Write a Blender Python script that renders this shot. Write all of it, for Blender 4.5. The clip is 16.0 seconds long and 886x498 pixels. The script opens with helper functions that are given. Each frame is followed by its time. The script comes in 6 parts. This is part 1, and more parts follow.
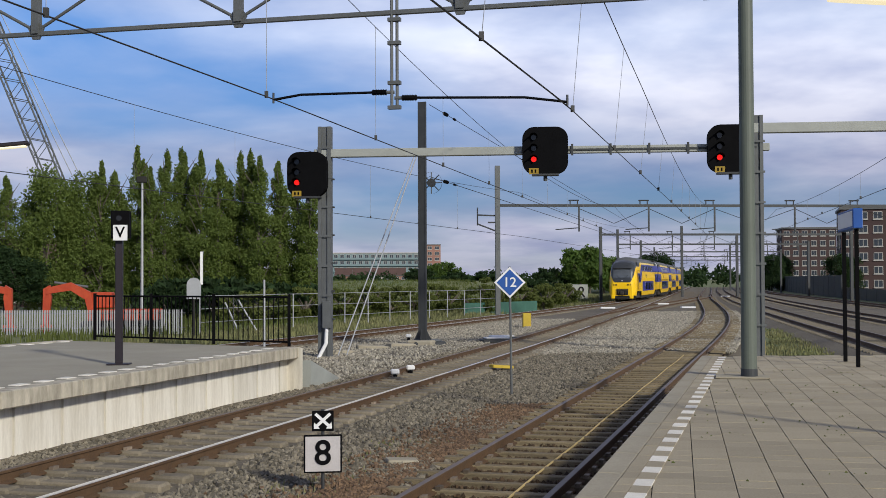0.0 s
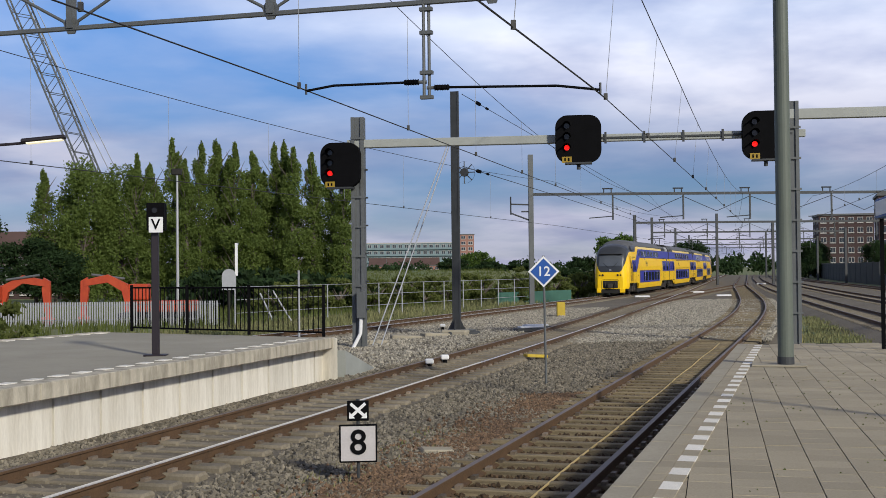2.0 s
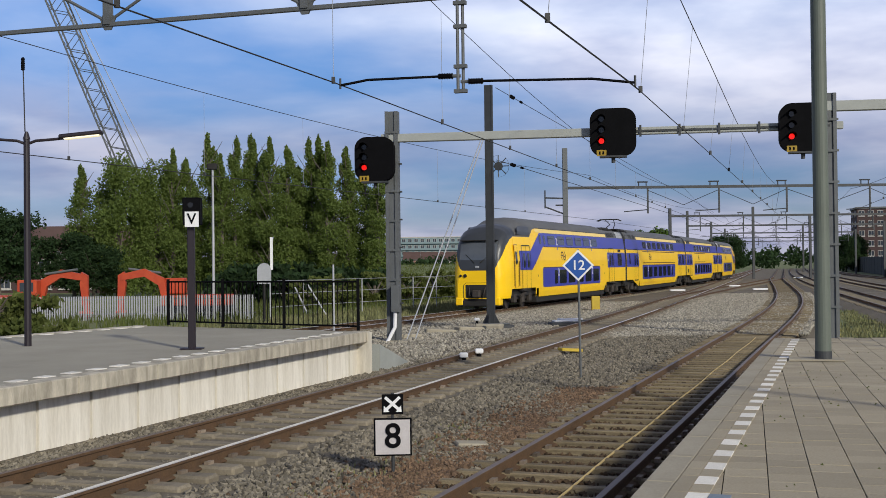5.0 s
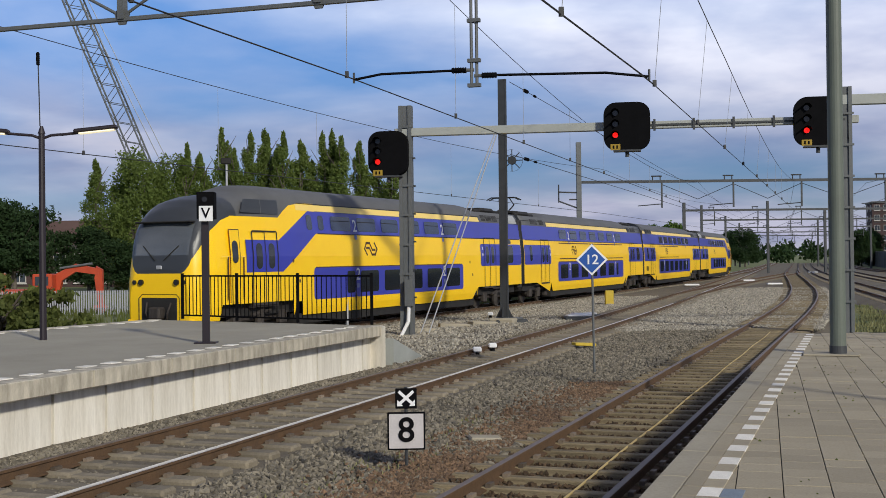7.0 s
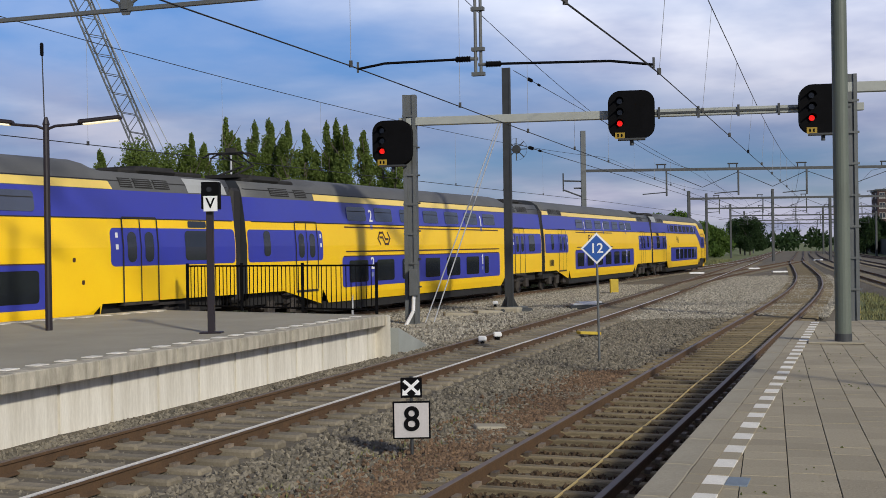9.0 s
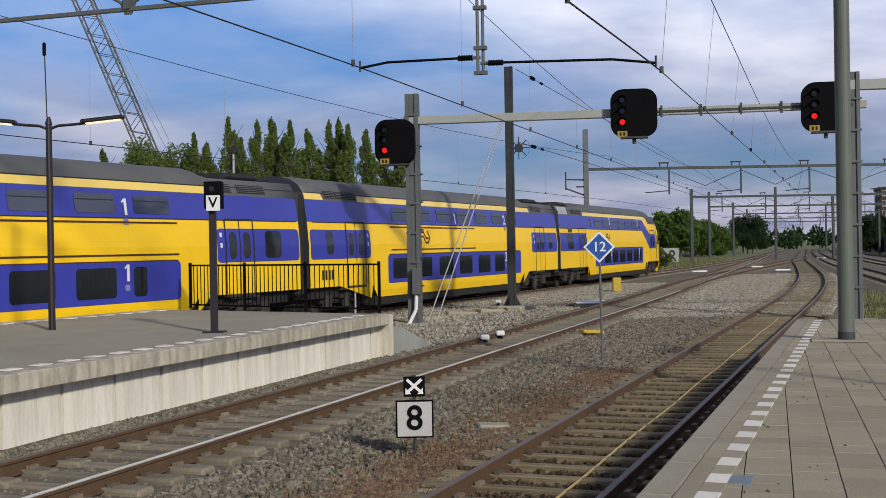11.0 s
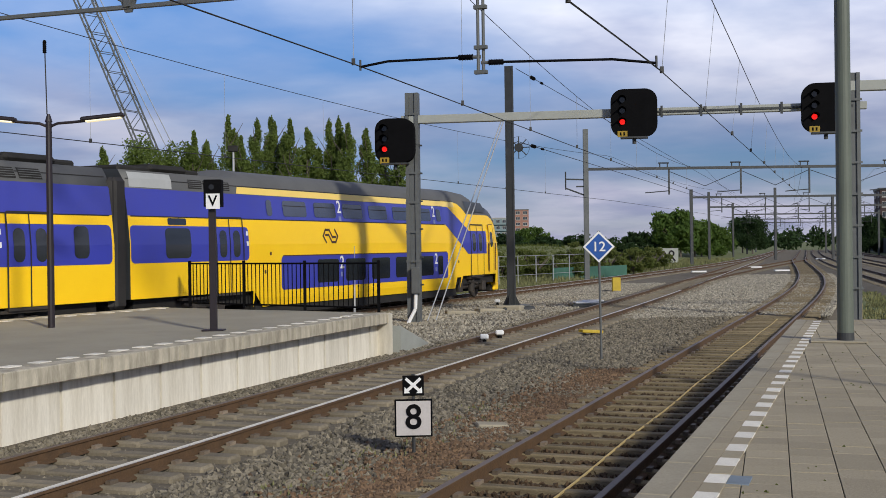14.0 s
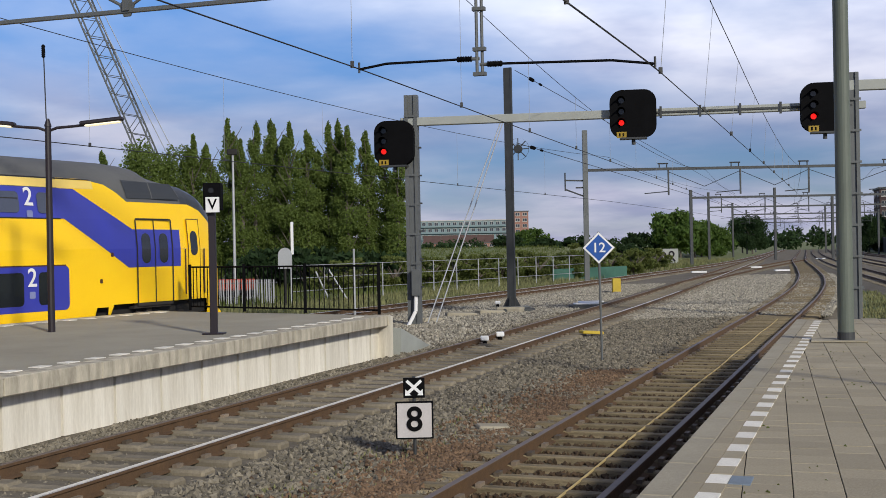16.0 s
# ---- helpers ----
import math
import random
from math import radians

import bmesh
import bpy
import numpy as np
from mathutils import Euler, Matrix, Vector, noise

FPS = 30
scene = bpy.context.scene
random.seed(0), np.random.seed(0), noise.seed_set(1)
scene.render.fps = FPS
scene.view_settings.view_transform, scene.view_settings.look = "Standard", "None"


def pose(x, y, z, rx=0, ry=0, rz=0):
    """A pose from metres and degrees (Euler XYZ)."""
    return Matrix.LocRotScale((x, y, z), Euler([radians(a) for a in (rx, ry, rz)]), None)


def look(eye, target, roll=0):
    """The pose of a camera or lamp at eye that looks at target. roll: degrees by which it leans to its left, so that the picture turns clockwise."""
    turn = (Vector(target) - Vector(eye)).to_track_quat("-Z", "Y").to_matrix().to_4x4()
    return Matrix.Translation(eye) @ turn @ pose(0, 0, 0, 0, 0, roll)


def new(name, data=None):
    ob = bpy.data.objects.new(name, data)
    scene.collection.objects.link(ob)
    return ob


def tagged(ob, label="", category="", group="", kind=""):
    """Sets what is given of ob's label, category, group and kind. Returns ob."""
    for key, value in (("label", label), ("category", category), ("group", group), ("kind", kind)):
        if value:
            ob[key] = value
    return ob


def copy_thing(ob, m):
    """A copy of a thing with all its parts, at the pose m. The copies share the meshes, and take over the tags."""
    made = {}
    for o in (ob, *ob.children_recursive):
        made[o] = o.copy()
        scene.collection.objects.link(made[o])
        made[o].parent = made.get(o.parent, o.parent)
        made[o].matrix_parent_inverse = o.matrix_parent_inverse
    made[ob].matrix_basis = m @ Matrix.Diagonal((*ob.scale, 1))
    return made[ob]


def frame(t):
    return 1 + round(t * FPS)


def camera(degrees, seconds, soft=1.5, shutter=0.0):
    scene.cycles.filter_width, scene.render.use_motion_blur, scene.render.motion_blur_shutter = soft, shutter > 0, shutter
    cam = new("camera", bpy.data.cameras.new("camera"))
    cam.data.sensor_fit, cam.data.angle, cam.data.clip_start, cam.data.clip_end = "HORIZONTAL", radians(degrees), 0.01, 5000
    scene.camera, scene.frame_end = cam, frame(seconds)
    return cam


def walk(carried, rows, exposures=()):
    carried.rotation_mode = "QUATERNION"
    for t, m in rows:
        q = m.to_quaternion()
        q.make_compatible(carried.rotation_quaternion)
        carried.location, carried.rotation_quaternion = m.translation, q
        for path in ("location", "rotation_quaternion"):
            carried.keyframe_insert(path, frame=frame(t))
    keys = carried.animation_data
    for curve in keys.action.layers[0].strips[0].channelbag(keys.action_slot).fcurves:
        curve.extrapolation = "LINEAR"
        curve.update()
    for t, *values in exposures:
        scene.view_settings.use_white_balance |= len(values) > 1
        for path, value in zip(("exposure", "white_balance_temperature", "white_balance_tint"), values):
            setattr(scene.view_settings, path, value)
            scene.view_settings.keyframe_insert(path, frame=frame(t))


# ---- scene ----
EYE = 2.27


def view(yaw, tilt, lean):
    return pose(0, 0, EYE, 0, 0, yaw) @ pose(0, 0, 0, 90 + tilt) @ pose(0, 0, 0, 0, 0, -lean)


cam = camera(41.86, 16.0, soft=0.85)
walk(cam, [(t, view(a, b, c)) for t, a, b, c in [
    (0.0, -4.365, 1.528, 0.218), (0.5, -4.110, 1.413, 0.287), (1.0, -3.881, 1.249, 0.420), (1.5, -3.432, 1.009, 0.486), (2.0, -2.706, 1.028, 0.610),
    (2.5, -2.305, 0.981, 0.612), (3.0, -2.126, 0.918, 0.622), (3.5, -1.994, 0.932, 0.802), (4.0, -1.680, 0.900, 0.759), (6.5, -0.432, 0.509, 0.684),
    (7.0, -0.343, 0.472, 0.643), (7.5, -0.218, 0.429, 0.677), (8.0, -0.112, 0.303, 0.662), (8.5, -0.151, 0.114, 0.595), (9.0, -0.106, -0.058, 0.848),
    (11.5, 0.027, -0.113, 0.976), (12.0, -0.001, 0.014, 0.979), (12.5, -0.024, 0.010, 0.809), (13.0, -0.046, -0.108, 0.790), (13.5, -0.032, -0.158, 0.723),
    (14.0, 0.005, -0.152, 0.733), (14.5, -0.006, -0.120, 0.842), (15.0, -0.004, -0.063, 1.114), (15.5, 0.001, -0.026, 1.125), (16.0, 0.000, -0.054, 1.089),
]], exposures=[(0.0, -0.45, 6050, 10), (6.0, -0.47, 6050, 10), (8.5, -0.57, 6050, 10), (13.5, -0.55, 6050, 10), (15.5, -0.44, 6050, 10), (16.0, -0.44, 6050, 10)])

# ---------------------------------------------------------------- light
SUN_EL = radians(26)
SUN_FROM = Vector((0.49, -0.872, 0)).normalized()
world = bpy.data.worlds.new("world")
scene.world = world
world.use_nodes = True
wn, wl = world.node_tree.nodes, world.node_tree.links
wn.clear()
w_out = wn.new("ShaderNodeOutputWorld")
w_bg = wn.new("ShaderNodeBackground")
w_bg.inputs["Strength"].default_value = 0.086
w_sky = wn.new("ShaderNodeTexSky")
w_sky.sky_type = "NISHITA"
w_sky.sun_disc = False
w_sky.sun_elevation = SUN_EL
w_sky.sun_rotation = math.atan2(SUN_FROM.x, SUN_FROM.y)
w_sky.air_density, w_sky.dust_density, w_sky.ozone_density = 1.0, 0.0, 3.0
w_tc = wn.new("ShaderNodeTexCoord")
# clouds lie on a flat layer high above: the direction is divided by its height
w_sep = wn.new("ShaderNodeSeparateXYZ")
w_add = wn.new("ShaderNodeMath")
w_add.operation, w_add.inputs[1].default_value = "ADD", 0.16
w_dx = wn.new("ShaderNodeMath")
w_dx.operation = "DIVIDE"
w_dy = wn.new("ShaderNodeMath")
w_dy.operation = "DIVIDE"
w_com = wn.new("ShaderNodeCombineXYZ")
w_com.inputs[2].default_value = 3.7
w_n1 = wn.new("ShaderNodeTexNoise")
w_n1.inputs["Scale"].default_value = 0.85
w_n1.inputs["Detail"].default_value = 7
w_n1.inputs["Roughness"].default_value = 0.47
w_n1.inputs["Distortion"].default_value = 0.25
w_r1 = wn.new("ShaderNodeValToRGB")
w_r1.color_ramp.elements[0].position = 0.345
w_r1.color_ramp.elements[1].position = 0.65
w_n2 = wn.new("ShaderNodeTexNoise")
w_n2.inputs["Scale"].default_value = 2.3
w_n2.inputs["Detail"].default_value = 5
w_r2 = wn.new("ShaderNodeValToRGB")
w_r2.color_ramp.elements[0].position = 0.35
w_r2.color_ramp.elements[0].color = (8.2, 8.7, 11.2, 1)
w_r2.color_ramp.elements[1].position = 0.62
w_r2.color_ramp.elements[1].color = (13.6, 13.5, 14.6, 1)
w_tint = wn.new("ShaderNodeMix")
w_tint.data_type, w_tint.blend_type = "RGBA", "MULTIPLY"
w_tint.inputs[0].default_value = 1.0
w_tint.inputs[7].default_value = (0.80, 0.96, 1.30, 1)
w_side = wn.new("ShaderNodeMath")
w_side.operation, w_side.inputs[1].default_value = "MULTIPLY_ADD", 0.07
w_mix = wn.new("ShaderNodeMix")
w_mix.data_type = "RGBA"
wl.new(w_tc.outputs["Generated"], w_sep.inputs[0])
wl.new(w_sep.outputs[2], w_add.inputs[0])
for k, node in ((0, w_dx), (1, w_dy)):
    wl.new(w_sep.outputs[k], node.inputs[0])
    wl.new(w_add.outputs[0], node.inputs[1])
    wl.new(node.outputs[0], w_com.inputs[k])
w_off = wn.new("ShaderNodeMath")
w_off.operation, w_off.inputs[1].default_value = "ADD", 0.55
wl.new(w_dx.outputs[0], w_off.inputs[0])
wl.new(w_off.outputs[0], w_com.inputs[0])
wl.new(w_com.outputs[0], w_n1.inputs["Vector"])
wl.new(w_com.outputs[0], w_n2.inputs["Vector"])
wl.new(w_sep.outputs[0], w_side.inputs[0])
wl.new(w_n1.outputs["Fac"], w_side.inputs[2])
wl.new(w_side.outputs[0], w_r1.inputs[0])
wl.new(w_n2.outputs["Fac"], w_r2.inputs[0])
wl.new(w_r1.outputs["Color"], w_mix.inputs[0])
wl.new(w_sky.outputs["Color"], w_tint.inputs[6])
wl.new(w_tint.outputs[2], w_mix.inputs[6])
wl.new(w_r2.outputs["Color"], w_mix.inputs[7])
# cloud cover is greyer low down and brightest a little above the treetops
w_low = wn.new("ShaderNodeValToRGB")
# values past 0.3 lie out of view, dimmed to cut the fill light
for pos, v in ((0.10, (0.70, 0.69, 0.74)), (0.155, (1.02, 1.01, 1.02)), (0.21, (1.25, 1.25, 1.22)), (0.32, (0.85, 0.86, 0.9)), (0.6, (0.58, 0.58, 0.62))):
    w_low.color_ramp.elements.new(pos).color = (*v, 1)
w_low.color_ramp.elements[0].color = (0.66, 0.63, 0.68, 1)
w_low.color_ramp.elements[-1].color = (0.52, 0.52, 0.56, 1)
w_shade = wn.new("ShaderNodeMix")
w_shade.data_type, w_shade.blend_type = "RGBA", "MULTIPLY"
w_shade.inputs[0].default_value = 1.0
wl.new(w_sep.outputs[2], w_low.inputs[0])
wl.new(w_mix.outputs[2], w_shade.inputs[6])
wl.new(w_low.outputs["Color"], w_shade.inputs[7])
wl.new(w_shade.outputs[2], w_bg.inputs["Color"])
wl.new(w_bg.outputs[0], w_out.inputs["Surface"])

sun = new("sun", bpy.data.lights.new("sun", "SUN"))
sun.data.energy, sun.data.angle, sun.data.color = 4.6, radians(4.5), (1.0, 0.91, 0.735)
sun.matrix_world = look((0, 0, 60), Vector((0, 0, 60)) - SUN_FROM * math.cos(SUN_EL) - Vector((0, 0, math.sin(SUN_EL))))


# ---------------------------------------------------------------- materials
def material(name, colour, rough=0.6, metal=0.0, vary=0.18, scale=3.0, bump=0.0, bump_scale=40.0, second=None, amount=0.5,
             stretch=(1, 1, 1), per_object=0.0, island=0.0, emit=None, spec=0.5, thresh=0.5, coat=0.0):
    m = bpy.data.materials.new(name)
    m.use_nodes = True
    n, l = m.node_tree.nodes, m.node_tree.links
    b = n["Principled BSDF"]
    b.inputs["Roughness"].default_value = rough
    b.inputs["Metallic"].default_value = metal
    b.inputs["Specular IOR Level"].default_value = spec
    b.inputs["Coat Weight"].default_value = coat
    tc = n.new("ShaderNodeTexCoord")
    mp = n.new("ShaderNodeMapping")
    mp.inputs["Scale"].default_value = stretch
    l.new(tc.outputs["Object"], mp.inputs[0])
    big = n.new("ShaderNodeTexNoise")
    big.inputs["Scale"].default_value = scale
    big.inputs["Detail"].default_value = 6
    big.inputs["Roughness"].default_value = 0.65
    fine = n.new("ShaderNodeTexNoise")
    fine.inputs["Scale"].default_value = bump_scale
    fine.inputs["Detail"].default_value = 4
    l.new(mp.outputs[0], big.inputs["Vector"])
    l.new(mp.outputs[0], fine.inputs["Vector"])
    ramp = n.new("ShaderNodeValToRGB")
    e = ramp.color_ramp.elements
    e[0].position, e[1].position = thresh - 0.22, thresh + 0.22
    c2 = second if second else tuple(c * (1 - vary * 1.6) for c in colour)
    e[0].color, e[1].color = (*c2, 1), (*colour, 1)
    l.new(big.outputs["Fac"], ramp.inputs[0])
    mul = n.new("ShaderNodeHueSaturation")
    l.new(ramp.outputs[0], mul.inputs["Color"])
    add = n.new("ShaderNodeMath")
    add.operation = "MULTIPLY_ADD"
    add.inputs[1].default_value, add.inputs[2].default_value = vary * 1.6, 1 - vary * 0.8
    l.new(fine.outputs["Fac"], add.inputs[0])
    value = add.outputs[0]
    if per_object or island:
        src = n.new("ShaderNodeObjectInfo").outputs["Random"] if per_object else n.new("ShaderNodeNewGeometry").outputs["Random Per Island"]
        k = per_object or island
        r = n.new("ShaderNodeMath")
        r.operation = "MULTIPLY_ADD"
        r.inputs[1].default_value, r.inputs[2].default_value = 2 * k, 1 - k
        l.new(src, r.inputs[0])
        t = n.new("ShaderNodeMath")
        t.operation = "MULTIPLY"
        l.new(r.outputs[0], t.inputs[0])
        l.new(value, t.inputs[1])
        value = t.outputs[0]
    l.new(value, mul.inputs["Value"])
    l.new(mul.outputs[0], b.inputs["Base Color"])
    if bump:
        bp = n.new("ShaderNodeBump")
        bp.inputs["Strength"].default_value = bump
        bp.inputs["Distance"].default_value = 0.02
        l.new(fine.outputs["Fac"], bp.inputs["Height"])
        l.new(bp.outputs[0], b.inputs["Normal"])
    if emit:
        b.inputs["Emission Color"].default_value = (*emit[:3], 1)
        b.inputs["Emission Strength"].default_value = emit[3]
    return m


M_BALLAST = material("ballast", (0.165, 0.142, 0.104), 0.95, vary=0.6, scale=0.3, bump=1.0, bump_scale=14, second=(0.105, 0.088, 0.062))
M_STONE = material("ballast_stone", (0.205, 0.180, 0.135), 0.9, vary=0.25, scale=6, island=0.5)
# paler than M_STONE, for the far and open stretches of the bed
M_STONEPALE = material("pale_ballast_stone", (0.37, 0.34, 0.275), 0.9, vary=0.25, scale=6, island=0.4)
M_RUSTY = material("rusty_stone", (0.08, 0.05, 0.026), 0.95, vary=0.3, scale=5, island=0.4)
M_RUSTB = material("rust_tinted_stone", (0.185, 0.118, 0.07), 0.95, vary=0.3, scale=5, island=0.45)
M_EARTH = material("earth", (0.17, 0.15, 0.09), 0.95, vary=0.4, scale=0.12, bump=0.8, bump_scale=9, second=(0.09, 0.12, 0.045))
M_GRASS = material("grass", (0.105, 0.145, 0.042), 0.9, vary=0.35, scale=0.09, bump=0.8, bump_scale=6, second=(0.17, 0.17, 0.07))
M_SLEEPER = material("sleeper_concrete", (0.26, 0.222, 0.158), 0.9, vary=0.3, scale=4, bump=0.4, per_object=0.15)
M_WOOD = material("sleeper_wood", (0.28, 0.225, 0.135), 0.9, vary=0.35, scale=5, bump=0.5, stretch=(1, 6, 6), per_object=0.22)
M_RAIL = material("rail_rust", (0.118, 0.066, 0.030), 0.8, metal=0.0, vary=0.3, scale=6, bump=0.3, second=(0.072, 0.042, 0.021))
M_RAILTOP = material("rail_polished", (0.95, 0.91, 0.84), 0.42, metal=1.0, vary=0.1, scale=5)
M_RAILWORN = material("rail_dull", (0.20, 0.15, 0.115), 0.5, metal=0.25, vary=0.2, scale=5)
M_CLIP = material("rail_clip", (0.30, 0.24, 0.18), 0.55, metal=0.3, vary=0.3, island=0.5)
M_CONC = material("platform_concrete", (0.39, 0.35, 0.265), 0.9, vary=0.2, scale=0.9, bump=0.25, second=(0.27, 0.24, 0.175), per_object=0.06)
M_PANEL = material("wall_panel", (0.80, 0.76, 0.67), 0.9, vary=0.2, scale=1.3, bump=0.2, second=(0.42, 0.37, 0.28), stretch=(3, 3, 0.3), per_object=0.09, thresh=0.38)
M_COPING = material("coping_concrete", (0.56, 0.51, 0.405), 0.9, vary=0.3, scale=2.6, bump=0.25, second=(0.14, 0.122, 0.088), stretch=(2.2, 2.2, 0.4), per_object=0.12, thresh=0.41)
M_SAND = material("sandy_earth", (0.30, 0.245, 0.15), 0.95, vary=0.3, scale=3, island=0.3)
M_PLATTOP = material("platform_top", (0.36, 0.335, 0.265), 0.92, vary=0.2, scale=0.5, bump=0.3, bump_scale=60, second=(0.265, 0.245, 0.19))
M_TILE = material("paving_tile", (0.395, 0.342, 0.24), 0.85, vary=0.32, scale=0.8, bump=0.35, bump_scale=55, second=(0.30, 0.257, 0.177), per_object=0.11)
M_TILES = material("paving_tiles_far", (0.395, 0.342, 0.24), 0.85, vary=0.32, scale=0.8, bump=0.35, bump_scale=55, second=(0.30, 0.257, 0.177), island=0.11)
M_CABLE = material("tan_cable", (0.58, 0.44, 0.19), 0.7)
M_JOINT = material("tile_joint", (0.065, 0.058, 0.042), 1.0, vary=0.4, scale=3)
# platform marks; it also colours the glint strip on track B's rail
M_WHITE = material("white_marking_and_glint", (0.87, 0.83, 0.74), 0.8, vary=0.12, scale=5, per_object=0.08)
M_BLUEGREY = material("blue_grey_tile", (0.22, 0.27, 0.33), 0.85, vary=0.2, scale=4)
M_STEEL = material("galvanised_steel", (0.13, 0.138, 0.14), 0.6, metal=0.2, vary=0.2, scale=2.5, second=(0.10, 0.106, 0.108))
M_BEAM = material("grey_white_beam", (0.37, 0.385, 0.355), 0.6, vary=0.14, scale=1.5, second=(0.30, 0.31, 0.285))
M_DARKSTEEL = material("dark_steel", (0.06, 0.064, 0.068), 0.6, metal=0.3, vary=0.2, scale=3)
M_SIGNGREY = material("greyish_sign_face", (0.53, 0.50, 0.495), 0.6, vary=0.1, scale=5)
M_GREENPOLE = material("grey_green_paint", (0.115, 0.135, 0.11), 0.55, vary=0.16, scale=1.5, second=(0.095, 0.11, 0.09))
M_BLACK = material("black_paint", (0.006, 0.006, 0.007), 0.75, spec=0.05, vary=0.2, scale=3)
M_PURPLE = material("dark_plum_paint", (0.018, 0.012, 0.017), 0.5, vary=0.15, scale=2)
M_WIRE = material("wire", (0.05, 0.05, 0.05), 0.6, metal=0.4, vary=0.1)
M_WIRELIGHT = material("light_wire", (0.42, 0.43, 0.45), 0.6, metal=0.3, vary=0.1)
M_RED = material("red_signal_light", (0.7, 0.02, 0.01), 0.4, emit=(1.0, 0.010, 0.004, 1.3))
M_LENS = material("dark_lens", (0.02, 0.02, 0.022), 0.2)
M_LAMP = material("lamp_tube", (0.9, 0.85, 0.7), 0.4, emit=(1.0, 0.84, 0.5, 1.1))
M_YELPLATE = material("yellow_plate", (0.56, 0.40, 0.03), 0.6, vary=0.12, scale=6)
M_AMBER = material("amber_plate", (0.36, 0.235, 0.015), 0.6, vary=0.12, scale=6)
M_SIGNBLUE = material("sign_blue", (0.02, 0.09, 0.36), 0.45, vary=0.06)
M_SIGNWHITE = material("sign_white", (0.80, 0.80, 0.80), 0.5, vary=0.06)
M_YELLOW = material("train_yellow", (0.98, 0.625, 0.004), 0.33, vary=0.06, scale=0.9, second=(0.94, 0.575, 0.003), spec=0.4)
M_STRIPE = material("pale_yellow", (0.90, 0.66, 0.16), 0.35, vary=0.05, scale=0.9)
M_BLUE = material("train_blue", (0.040, 0.050, 0.40), 0.28, vary=0.08, scale=0.9, second=(0.045, 0.052, 0.34), spec=0.45)
M_ROOF = material("train_roof_grey", (0.122, 0.124, 0.124), 0.6, vary=0.2, scale=0.7, second=(0.09, 0.091, 0.091))
M_MASK = material("cab_dark_grey", (0.042, 0.046, 0.052), 0.38, vary=0.12, scale=1.0)
M_ROOFPALE = material("roof_pale_panel", (0.42, 0.43, 0.43), 0.5, vary=0.12, scale=1.0)
M_BLUEPALE = material("pale_pictogram", (0.22, 0.25, 0.48), 0.5, vary=0.1)
M_GLASS = material("train_window", (0.018, 0.022, 0.028), 0.08, vary=0.2, scale=0.8, spec=0.8)
# base is lighter than the other glass, standing in for reflected sky
M_WINDSHIELD = material("windscreen", (0.10, 0.11, 0.12), 0.12, vary=0.15, scale=0.8, spec=0.9)
M_BLUEGLASS = material("tinted_window", (0.03, 0.042, 0.085), 0.1, vary=0.2, scale=0.8, spec=0.8)
M_UNDER = material("underframe", (0.022, 0.02, 0.018), 0.8, vary=0.4, scale=3)
M_BOGIE = material("bogie_steel", (0.055, 0.045, 0.038), 0.75, vary=0.4, scale=4)
M_SEAM = material("door_seam", (0.022, 0.02, 0.02), 0.7)
M_LOGO = material("logo_brown", (0.075, 0.026, 0.016), 0.5)
M_ORANGE = material("digger_orange", (0.36, 0.04, 0.012), 0.5, vary=0.15, scale=1.5, second=(0.5, 0.075, 0.02))
M_LEAFA = material("poplar_leaf", (0.125, 0.168, 0.042), 0.75, vary=0.2, scale=0.3, island=0.3, second=(0.095, 0.132, 0.032), spec=0.2)
M_LEAFB = material("tree_leaf", (0.085, 0.13, 0.03), 0.75, vary=0.2, scale=0.3, island=0.3, second=(0.055, 0.10, 0.022), spec=0.2)
M_LEAFC = material("dark_leaf", (0.032, 0.06, 0.022), 0.75, vary=0.2, scale=0.3, island=0.35, spec=0.2)
M_LEAFD = material("bush_leaf", (0.09, 0.118, 0.03), 0.75, vary=0.2, scale=0.4, island=0.35, second=(0.12, 0.13, 0.04), spec=0.2)
M_BARK = material("bark", (0.15, 0.125, 0.10), 0.9, vary=0.3, scale=4, bump=0.5)
M_DRY = material("dry_grass", (0.20, 0.185, 0.085), 0.9, vary=0.2, scale=0.5, island=0.4, second=(0.12, 0.14, 0.05))
M_BRICK = material("brown_brick", (0.068, 0.041, 0.039), 0.9, vary=0.2, scale=0.2, bump=0.2, second=(0.055, 0.034, 0.033))
M_TEAL = material("teal_grey_cladding", (0.20, 0.27, 0.29), 0.8, vary=0.15, scale=0.05)
M_PALE = material("pale_render", (0.50, 0.48, 0.45), 0.8, vary=0.15, scale=0.05)
M_REDTILE = material("red_roof_tile", (0.105, 0.062, 0.052), 0.9, vary=0.2, scale=0.3)
M_TERRA = material("terracotta_wall", (0.34, 0.18, 0.14), 0.9, vary=0.15, scale=0.1)
M_FARGLASS = material("far_window", (0.05, 0.06, 0.075), 0.2, vary=0.2, scale=0.2)
M_NOISE = material("noise_barrier_dark", (0.05, 0.06, 0.055), 0.8, vary=0.2, scale=0.4)
M_GREENNET = material("green_mesh", (0.06, 0.16, 0.12), 0.8, vary=0.2, scale=0.8)


